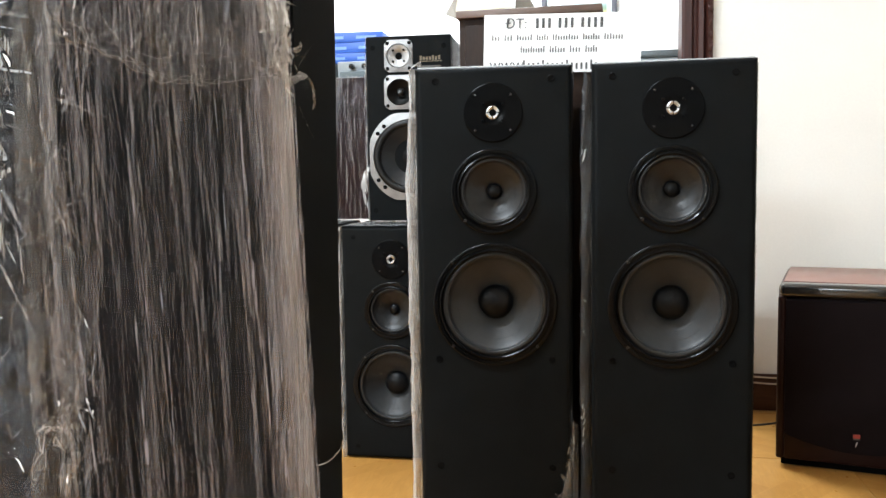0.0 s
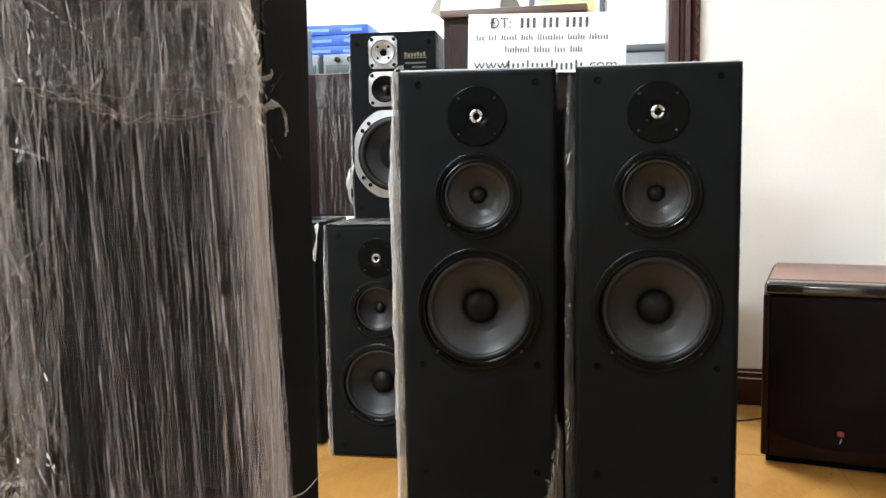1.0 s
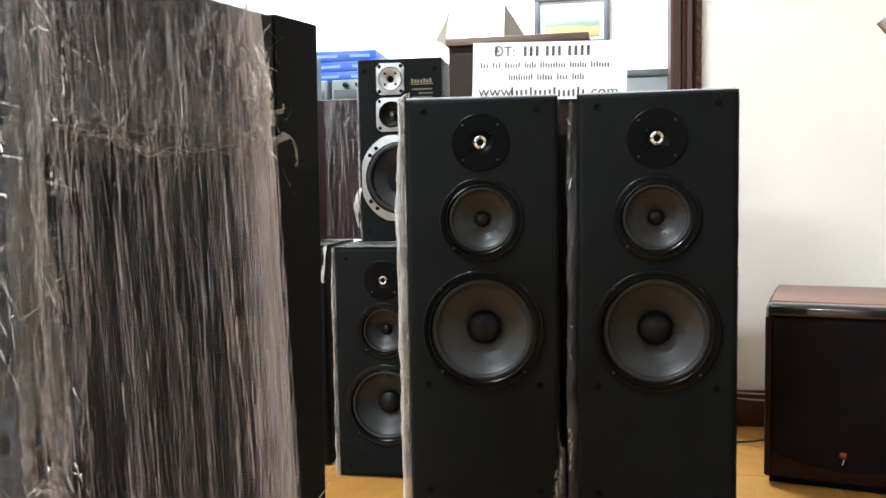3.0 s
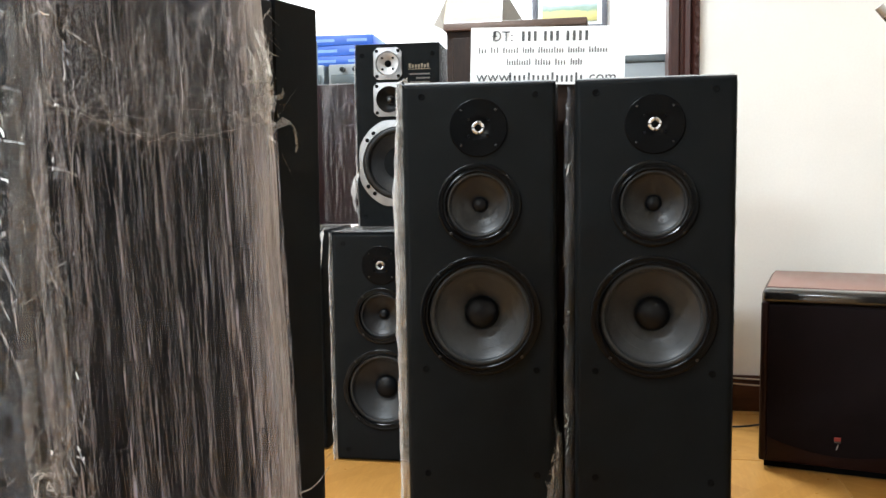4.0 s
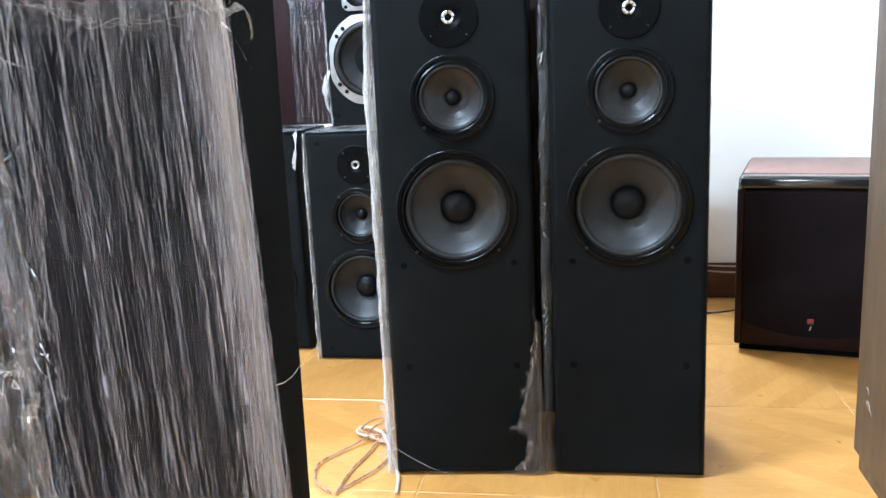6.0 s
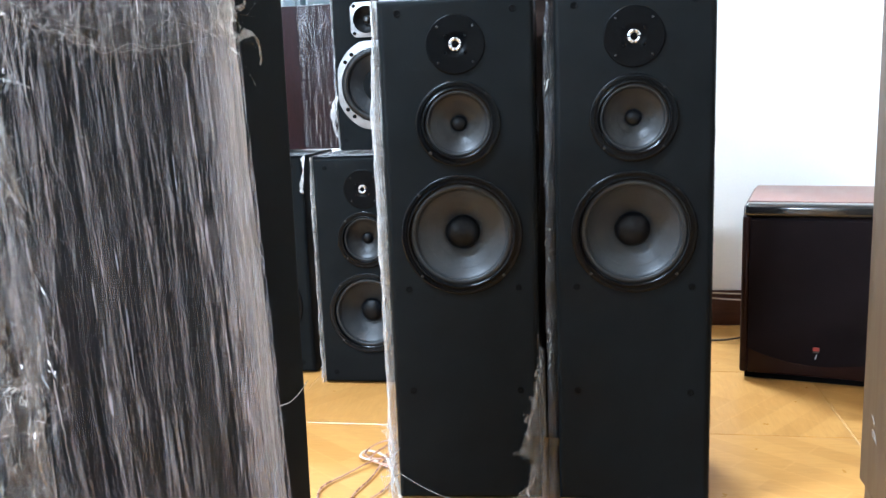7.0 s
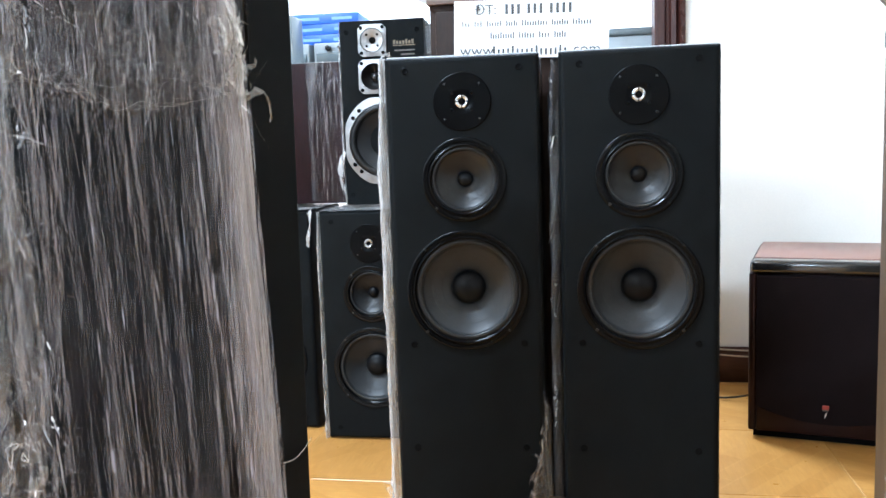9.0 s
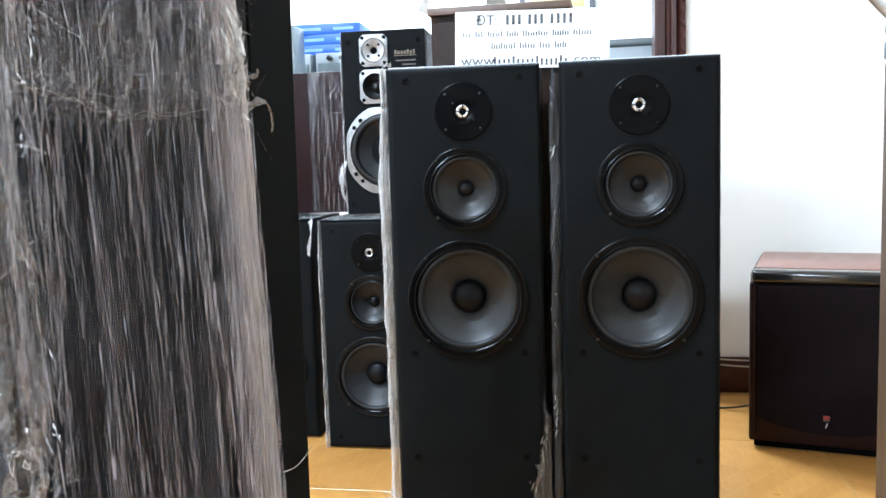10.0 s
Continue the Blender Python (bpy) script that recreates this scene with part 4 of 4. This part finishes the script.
part("film_fold", sheet(lambda u, v: Vector((
    -HX - 0.010 + 0.012 * u * u - 0.005 * abs(nz(u * 5, v * 30, 2)) - 0.004 * abs(nz(u * 9, v * 70, 4)),
    FD + 0.010 - (0.020 + 0.012 * nz(v * 11, 9.5)) * (1 - u) + 0.006 * nz(v * 7, 4.5) + 0.004 * nz(u * 8, v * 25, 6),
    0.002 + 0.941 * v)), 18, 200), M_FILM_CORNER, tower_f, "bunched film along the corner")
part("film_top", sheet(lambda u, v: Vector((-HX - 0.004 + (TW + 0.008) * u, 0.062 + (FD - 0.056) * v, FH + 0.0015 + 0.001 * nz(u * 9, v * 9))), 30, 30), M_FILM_BACK, tower_f)


def strand(pts, r, seed, amp=0.004):
    p = spline(pts, 12)
    q = [a + Vector((-abs(nz(i * 0.21, seed)) * amp * 0.5, nz(i * 0.17, seed + 3) * amp, nz(i * 0.23, seed + 9) * amp)) for i, a in enumerate(p)]
    return tube(q, r, 5, flat=0.6)


rng = random.Random(5)
X0 = -HX - 0.0085
for i in range(5):
    z = 0.826 + 0.007 * i * rng.random()
    y1 = (0.09, 0.13, 0.10, 0.16, 0.08)[i]
    part("film_strand", strand([(X0 - 0.004, 0.293, z + 0.024 * rng.random()), (X0 - 0.004, 0.245, z - 0.004 + 0.012 * rng.random()), (X0 - 0.004, 0.19, z - 0.010 + 0.010 * rng.random()), (X0 - 0.003, y1, z - 0.008 + 0.030 * rng.random())], 0.00025 + 0.0004 * rng.random(), i * 7.1, 0.008), M_FILM_TAG, tower_f)


def shreds(n, place, seed, segs=10):
    """Many thin tapering strips; place(rng) gives middle, direction, side, length, width, wander."""
    r = random.Random(seed)
    vs, fs = [], []
    for i in range(n):
        got = place(r)
        if got is None:
            continue
        p, d, s, length, width, wander = got
        k0 = len(vs)
        for k in range(segs + 1):
            t = k / segs
            w = width * (0.25 + 0.75 * math.sin(math.pi * min(1, max(0, t))) ** 0.6) * (1 + 0.5 * nz(i * 3.1, t * 4))
            q = p + d * (length * (t - 0.5)) + s * (wander * nz(i * 1.7, t * 2.5))
            out = Vector((-0.0015 * abs(nz(i * 2.3, t * 3, 5)), 0, 0))
            vs += [q - s * w / 2 + out, q + s * w / 2]
        fs += [(k0 + 2 * k, k0 + 2 * k + 2, k0 + 2 * k + 3, k0 + 2 * k + 1) for k in range(segs)]
    bm = bmesh.new()
    bv = [bm.verts.new(v) for v in vs]
    for f in fs:
        bm.faces.new([bv[j] for j in f])
    return bm


def stuff(name, bm, material, parent, label):
    ob = part(name, bm, material, parent, label)
    return tagged(ob, kind="stuff")


def side_pleat(r):
    y, z = r.uniform(0.045, FD), r.uniform(-0.05, 0.95)
    if nz(y * 26, z * 1.6, 7) + 0.35 * nz(y * 90, z * 3, 2) < r.uniform(-0.85, 0.28):
        return None
    length = r.uniform(0.06, 0.36)
    if z + length / 2 > 0.940:
        length = max(0.02, (0.940 - z) * 2)
    if z - length / 2 < 0.005:
        return None
    lean = 0.075 + r.gauss(0, 0.02)
    d = Vector((0, lean, 1)).normalized()
    if y - 0.5 * length * 0.1 < film_end(z) + 0.006:
        return None
    return Vector((-HX - 0.0075 - 0.002 * r.random(), y, z)), d, Vector((0, 1, -lean)).normalized(), length, 0.00025 + 0.0040 * r.random() ** 4, 0.004


def fold_pleat(r):
    v = r.random()
    z = 0.96 * v
    length = r.uniform(0.06, 0.3)
    if not 0.004 < z - length / 2 < z + length / 2 < 0.939:
        return None
    y = film_end(z) + 0.002 + (0.038 + 0.020 * v) * r.random() ** 1.4
    d = Vector((0, 0.072, 1)).normalized()
    return Vector((-HX - 0.0085, y, z)), d, Vector((0, 1, -0.07)), length, 0.0006 + 0.003 * r.random() ** 2, 0.003


def web_pleat(r):
    y, z = r.uniform(0.10, 0.29), r.uniform(0.83, 0.93)
    a = r.choice((r.gauss(0.5, 0.35), r.gauss(-0.6, 0.35), r.gauss(0.0, 0.15)))
    length = r.uniform(0.02, 0.09)
    if z + length / 2 > 0.939:
        return None
    d = Vector((0, math.sin(a), math.cos(a)))
    return Vector((-HX - 0.0145 - 0.003 * r.random(), y, z)), d, Vector((0, math.cos(a), -math.sin(a))), length, 0.0003 + 0.0040 * r.random() ** 5, 0.004


def corner_pleat(r):
    z = r.uniform(0.02, 0.92)
    a = r.gauss(0.05, 0.45)
    length = r.uniform(0.015, 0.08)
    d = Vector((0, math.sin(a), math.cos(a)))
    y = FD + 0.006 - 0.026 * r.random() ** 1.4 + 0.006 * nz(z * 7, 4.5)
    return Vector((-HX - 0.012 - 0.006 * r.random(), y, min(z, 0.935 - length / 2))), d, Vector((-0.3 * r.random(), math.cos(a), -math.sin(a))).normalized(), length, 0.0003 + 0.0040 * r.random() ** 4, 0.003


def back_glint(r):
    x, z = -HX + TW * r.random() ** 1.5, 0.02 + 0.89 * r.random() ** 0.7
    a = r.uniform(-1.4, 1.4)
    length = r.uniform(0.008, 0.05)
    d = Vector((math.sin(a), 0.08 * r.uniform(-1, 1), math.cos(a))).normalized()
    return Vector((x, FD + 0.013 + 0.006 * r.random(), z)), d, Vector((math.cos(a), r.uniform(-0.8, 0.8), -math.sin(a))).normalized(), length, 0.0003 + 0.0026 * r.random() ** 3, 0.002


stuff("pleated_film", shreds(1650, side_pleat, 11, 14), M_PLEAT, tower_f, "drawn pale pleats of film")
stuff("pleated_film", shreds(620, fold_pleat, 12), M_PLEAT, tower_f, "pale pleats along the film edge")
stuff("pleated_film", shreds(300, web_pleat, 13), M_PLEAT, tower_f, "tangled shreds of film")
stuff("pleated_film", shreds(150, corner_pleat, 14), M_PLEAT, tower_f, "bunched shreds of film")
def corner_glint(r):
    z = r.uniform(0.03, 0.91)
    a = r.gauss(0.2, 0.7)
    length = r.uniform(0.006, 0.035)
    return (Vector((-HX - 0.019 - 0.004 * r.random(), FD + 0.008 - 0.022 * r.random() ** 1.3, z)), Vector((0, math.sin(a), math.cos(a))),
            Vector((r.uniform(-0.8, 0.8), math.cos(a), -math.sin(a))).normalized(), length, 0.0004 + 0.003 * r.random() ** 3, 0.002)


def web_crease(r):
    y, z = r.uniform(0.09, 0.30), 0.832 + 0.10 * r.random() ** 1.5
    a = r.choice((r.gauss(0.6, 0.35), r.gauss(-0.7, 0.35), r.gauss(1.45, 0.12)))
    length = r.uniform(0.03, 0.11)
    if z + abs(math.cos(a)) * length / 2 > 0.937:
        return None
    return (Vector((-HX - 0.0165 - 0.003 * r.random(), y, z)), Vector((0, math.sin(a), math.cos(a))),
            Vector((r.uniform(-0.4, 0.4), math.cos(a), -math.sin(a))).normalized(), length, 0.00016 + 0.0007 * r.random() ** 4, 0.0025)


def corner_crease(r):
    z = r.uniform(0.03, 0.91)
    a = r.gauss(0.1, 0.8)
    length = r.uniform(0.008, 0.05)
    return (Vector((-HX - 0.017 - 0.005 * r.random(), FD + 0.010 - 0.032 * r.random() ** 1.2 + 0.006 * nz(z * 7, 4.5), z)), Vector((0, math.sin(a), math.cos(a))),
            Vector((r.uniform(-0.6, 0.6), math.cos(a), -math.sin(a))).normalized(), length, 0.00016 + 0.0013 * r.random() ** 4, 0.003)


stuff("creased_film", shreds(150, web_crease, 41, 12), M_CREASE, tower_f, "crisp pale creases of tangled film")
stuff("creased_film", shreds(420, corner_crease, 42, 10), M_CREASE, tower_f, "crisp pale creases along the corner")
# white strips paint highlights onto the crumpled back and corner
stuff("creased_film", shreds(340, back_glint, 43, 8), M_CREASE, tower_f, "white creases painted as glints over the back")
stuff("creased_film", shreds(110, corner_glint, 17, 6), M_GLINT, tower_f, "pale creases painted as glints along the bunched corner")


def back_spark(r):
    got = back_glint(r)
    p, d, side, length, width, wander = got
    p.z = r.choice((p.z, 0.78 + 0.14 * r.random()))
    return p, d, side, 0.003 + 0.009 * r.random(), 0.0006 + 0.0014 * r.random(), 0.003


def back_web(r):
    a = r.uniform(-1.6, 1.6)
    p = Vector((-HX + 0.16 * r.random(), FD + 0.014 + 0.006 * r.random(), 0.925 - 0.20 * r.random() ** 1.6))
    return p, Vector((math.sin(a), 0, math.cos(a))), Vector((math.cos(a), r.uniform(-0.5, 0.5), -math.sin(a))).normalized(), r.uniform(0.01, 0.05), 0.0005 + 0.006 * r.random() ** 3, 0.004


def corner_spark(r):
    p, d, side, length, width, wander = corner_glint(r)
    return p, d, side, 0.002 + 0.004 * r.random(), 0.0004 + 0.0007 * r.random(), 0.002


stuff("creased_film", shreds(90, back_spark, 51, 4), M_SPARK, tower_f, "small white strips painted as glints of crumpled film")
stuff("creased_film", shreds(30, corner_spark, 52, 4), M_SPARK, tower_f, "small white strips painted as glints along the corner")
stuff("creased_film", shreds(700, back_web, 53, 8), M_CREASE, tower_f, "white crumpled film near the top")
stuff("creased_film", shreds(300, back_glint, 15, 6), M_GLINT, tower_f, "pale creases painted as glints over the back film")


def cab_shred(r):
    z = 0.40 * r.random() ** 0.2
    a = r.gauss(0.0, 0.12 if z < 0.28 else 0.7)
    length = r.uniform(0.03, 0.16) if z < 0.28 else r.uniform(0.015, 0.06)
    if not 0.004 < z - length / 2 < z + length / 2 < 0.405:
        return None
    x = 0.008 + 0.105 * r.random()
    return Vector((x, -0.018 - 0.004 * r.random(), z)), Vector((math.sin(a), 0, math.cos(a))), Vector((math.cos(a), 0.3, -math.sin(a))).normalized(), length, 0.0006 + 0.005 * r.random() ** 3, 0.005


stuff("pleated_film", shreds(110, cab_shred, 16), M_PLEAT, wrapped, "torn pale shreds of film")


def ribbon(pts, w0, w1, seed):
    """A torn strip of film, twisting along pts."""
    p = spline(pts, 10)
    n = len(p) - 1

    def f(u, v):
        i = min(int(round(u * n)), n)
        w = (w0 + (w1 - w0) * u) * (1 + 0.5 * nz(u * 7, v * 3, seed + 5))
        tw = 0.8 * math.sin(3 * u + seed)
        return p[i] + Vector((math.sin(tw) * w * (v - 0.5), 0.15 * w * (v - 0.5), math.cos(tw) * w * (v - 0.5))) + Vector((0.002 * nz(u * 9, v * 5, seed), 0.0012 * nz(u * 11, v * 6, seed + 2), 0))
    return sheet(f, n, 6)


part("film_tag", ribbon([(-HX - 0.004, 0.076, 0.836), (-HX - 0.008, 0.066, 0.841), (-HX - 0.010, 0.058, 0.842), (-HX - 0.009, 0.050, 0.834), (-HX - 0.007, 0.046, 0.822)], 0.006, 0.0095, 0.4), M_FILM_TAG, tower_f, "torn curling film tag")
part("film_tag", ribbon([(-HX - 0.003, 0.078, 0.861), (-HX - 0.007, 0.070, 0.861), (-HX - 0.009, 0.065, 0.863), (-HX - 0.008, 0.063, 0.868)], 0.006, 0.003, 1.4), M_FILM_TAG, tower_f, "torn curling film tag")
part("film_tag", tube(spline([(-HX - 0.003, 0.046, 0.527), (-HX - 0.006, 0.034, 0.527), (-HX - 0.008, 0.022, 0.532), (-HX - 0.010, 0.012, 0.540)], 8), 0.0005, 5), M_FILM_PALE, tower_f, "thin white curl of film")

# loose film at the other loudspeakers


def side_film(parent, h, d, out, w, mtl, label, seed, ragged=0.004):
    """Film that stands off a cabinet's side, closed round its front edge."""
    line = [(0.0, 0.014), (0.55, 0.006), (0.9, 0.010), (1.0, 0.025), (0.9, 0.08), (0.7, 0.16), (0.2, d)]

    def f(u, v):
        k = min(int(u * 6), 5)
        s = u * 6 - k
        o, y = (line[k][j] * (1 - s) + line[k + 1][j] * s for j in (0, 1))
        swell = out * (0.6 + 0.4 * min(1.0, (1 - v) * 6)) * (1 + 0.25 * nz(v * 6, seed))
        return Vector((-w / 2 - 0.001 - o * swell - ragged * o * nz(u * 5, v * 26, seed), y + 0.004 * nz(v * 18, u * 3, seed), h * v))
    return part("film_wrap", sheet(f, 36, 170), mtl, parent, label)


side_film(tower_l, TH, TD, 0.019, TW, M_FILM_PALE, "pale loose film down the side", 3.0)
side_film(tower_r, TH - 0.01, TD, 0.020, TW, M_FILM_GAP, "clear loose film down the side", 9.0)
side_film(book_a, BH, 0.30, 0.012, 0.276, M_FILM_PALE, "pale loose film down the side", 15.0, 0.002)
side_film(book_b, BH, 0.30, 0.006, 0.276, M_FILM_THIN, "clear film down the side", 19.0, 0.002)
side_film(upper, UH, 0.25, 0.007, UW, M_FILM_PALE, "pale film down the side", 27.0, 0.003)
part("film_wrap", sheet(lambda u, v: Vector((UW / 2 + 0.002 + 0.010 * math.sin(math.pi * u) + 0.003 * nz(u * 5, v * 12, 6), 0.02 + 0.22 * u, 0.004 + 0.49 * v)), 12, 60), M_FILM_THIN, upper, "clear film down the other side")
part("film_wrap", sheet(lambda u, v: Vector((0.1405 + 0.006 * nz(u * 6, v * 12) + 0.008 * u, 0.02 + 0.24 * u, 0.002 + 0.95 * v)), 12, 90), M_FILM_GREY, tower_l, "clear film down the other side")
TORN = [(0.0, 0.070), (0.012, 0.092), (0.035, 0.116), (0.085, 0.118), (0.093, 0.106), (0.099, 0.085), (0.106, 0.099), (0.115, 0.103), (0.14, 0.108), (0.152, 0.116), (0.175, 0.111), (0.185, 0.119), (0.21, 0.127), (0.26, 0.134), (0.31, 0.139)]


def torn_edge(z):
    for (z0, x0), (z1, x1) in zip(TORN, TORN[1:]):
        if z <= z1:
            return x0 + (x1 - x0) * (z - z0) / (z1 - z0)
    return TORN[-1][1]


part("film_tear", sheet(lambda u, v: Vector((
    0.149 + (torn_edge(0.31 * v) + 0.0025 * nz(v * 60, 1.0) - 0.149) * u,
    -0.003 - 0.004 * abs(nz(u * 5, v * 24, 3)) - 0.006 * math.exp(-((u - 1) / 0.3) ** 2) * abs(nz(v * 30, 4.0)),
    0.002 + 0.31 * v)), 20, 160), M_FILM_TORN, tower_l, "torn clear film hanging at the lower corner")
part("film_tear", sheet(lambda u, v: Vector((
    0.143 + 0.020 * u, 0.006 - 0.006 * nz(u * 5, v * 18, 8), 0.002 + (0.165 + 0.03 * nz(u * 6, 2.0)) * v)), 12, 60), M_FILM_TORN, tower_l, "slack torn film in the gap")


def tear_shred(r):
    z = 0.32 * r.random() ** 1.3 + 0.012
    a = r.gauss(0.1, 0.5)
    x = torn_edge(z) + 0.003 * r.gauss(0, 1) + 0.004
    length = min(r.uniform(0.006, 0.03), z * 1.6)
    return Vector((x, -0.009 - 0.004 * r.random(), z)), Vector((math.sin(a), 0, math.cos(a))), Vector((math.cos(a), 0.4, -math.sin(a))).normalized(), length, 0.0008 + 0.006 * r.random() ** 2, 0.002


def heap_shred(r):
    z = 0.015 + 0.15 * r.random() ** 1.5
    a = r.gauss(0.0, 0.6)
    length = min(r.uniform(0.015, 0.06), z * 1.5)
    return Vector((-0.155 + 0.012 * r.gauss(0, 1) * (0.2 - z) * 4, 0.0 + 0.02 * r.random(), z)), Vector((math.sin(a), 0, math.cos(a))), Vector((math.cos(a), 0.4, -math.sin(a))).normalized(), length, 0.001 + 0.007 * r.random() ** 2, 0.006


def gap_shred(r):
    z = r.uniform(0.25, 0.93)
    a = r.gauss(0.0, 0.3)
    length = r.uniform(0.004, 0.025)
    return Vector((0.153 + 0.012 * r.random(), 0.01 + 0.02 * r.random(), min(z, 0.945 - length / 2))), Vector((math.sin(a), 0, math.cos(a))), Vector((math.cos(a), 0.4, -math.sin(a))).normalized(), length, 0.0004 + 0.0016 * r.random() ** 2.5, 0.003


stuff("shredded_film", shreds(3, flake, 31, 6), M_FILM_TAG, side_cab, "flake of torn film stuck to the side")
stuff("shredded_film", shreds(80, tear_shred, 21, 6), M_CREASE, tower_l, "torn shiny shreds of film")
stuff("shredded_film", shreds(70, heap_shred, 22, 6), M_GLINT, tower_l, "white crumpled film near the foot")
stuff("shredded_film", shreds(16, gap_shred, 23, 6), M_SPARK, tower_l, "thin white strips painted as film glints")
part("film_tear", tube(spline([(-0.142, -0.003, 0.062), (-0.10, -0.004, 0.035), (-0.06, -0.005, 0.014), (-0.03, -0.005, 0.005)], 8), 0.0006, 5), M_FILM_TAG, tower_l, "thin film edge across the foot")
part("film_top", sheet(lambda u, v: Vector((-0.142 + 0.284 * u, 0.004 + 0.29 * v, BH + 0.003 + 0.002 * nz(u * 9, v * 9))), 30, 24), M_FILM_TOP, book_a, "pale film folded over the top")
part("film_top", sheet(lambda u, v: Vector((-0.142 + 0.290 * u, -0.008 + 0.30 * v, BH + 0.003 + 0.002 * nz(u * 9, v * 9, 4))), 30, 24), M_FILM_TOP, book_b, "pale film folded over the top")
part("film_tag", ribbon([(0.142, -0.006, BH), (0.145, -0.010, BH - 0.03), (0.138, -0.010, BH - 0.07), (0.132, -0.008, BH - 0.10)], 0.020, 0.012, 2.0), M_FILM_PALE, book_b, "torn film tag hanging from the corner")
part("film_tag", ribbon([(-0.118, 0.0, 0.15), (-0.128, -0.006, 0.11), (-0.126, -0.008, 0.06), (-0.112, -0.006, 0.02)], 0.03, 0.01, 0.9), M_FILM_PALE, upper, "torn film hanging at the lower corner")
part("film_tag", ribbon([(-0.152, 0.02, 0.94), (-0.146, 0.0, 0.957), (-0.138, -0.004, 0.962), (-0.128, 0.0, 0.964)], 0.012, 0.008, 0.2), M_FILM_PALE, tower_l, "torn white film at the top corner")

for tw, seed in ((tower_r, 1.0), (tower_l, 6.0)):
    part("film_edge", tube([(-0.136 + 0.272 * k / 40, 0.016 + 0.003 * nz(k * 0.4, seed), TH + 0.0012 + 0.0008 * nz(k * 0.7, seed, 3)) for k in range(41)], 0.0016, 5, flat=0.8), M_FILM_TOP, tw, "thin pale film edge along the top")
part("film_edge", sheet(lambda u, v: Vector((TW / 2 + 0.0012 + 0.0022 * math.sin(math.pi * u) + 0.001 * nz(v * 25, 5.0), 0.014 + 0.05 * u, 0.004 + 0.945 * v)), 8, 90), M_FILM_PALE, tower_r, "thin pale film edge down the side")


def knot_shred(r):
    a = r.gauss(0.0, 0.8)
    z = 0.868 + 0.022 * r.gauss(0, 1)
    y = 0.094 + 0.010 * r.gauss(0, 1)
    return Vector((-HX - 0.011 - 0.004 * r.random(), max(y, film_end(z) + 0.014), z)), Vector((0, math.sin(a), math.cos(a))), Vector((-0.4 * r.random(), math.cos(a), -math.sin(a))).normalized(), r.uniform(0.010, 0.03), 0.001 + 0.006 * r.random() ** 2, 0.003


stuff("knotted_film", shreds(130, knot_shred, 19, 8), M_FILM_KNOT, tower_f, "pale bunched knot of film")

# ---- floor tiles ----
floor = structure("floor", box(-2.6, 2.2, -4.75, 4.8, -0.06, -0.0012), M_GROUT, "floor of glazed oak-print tiles with pale joints", "floor")
TS = 0.45
tile_meshes = []
_bm = box(-TS / 2 + 0.0012, TS / 2 - 0.0012, -TS / 2 + 0.0012, TS / 2 - 0.0012, -0.02, 0.0, 0.0015, 1)
_me = bpy.data.meshes.new("tile")
_bm.to_mesh(_me)
_bm.free()
_me.materials.append(M_TILE)
for i in range(-5, 6):
    for j in range(-10, 11):
        x, y = -0.06 + TS * (i + 0.5), 1.762 + TS * (j - 3.5)
        if -2.35 < x < 1.95 and -4.5 < y < 4.5:
            o = new("tile", _me)
            o.parent = floor
            o.matrix_basis = pose(x, y, 0, 0, 0, 90 * ((i * 7 + j * 3) % 4))
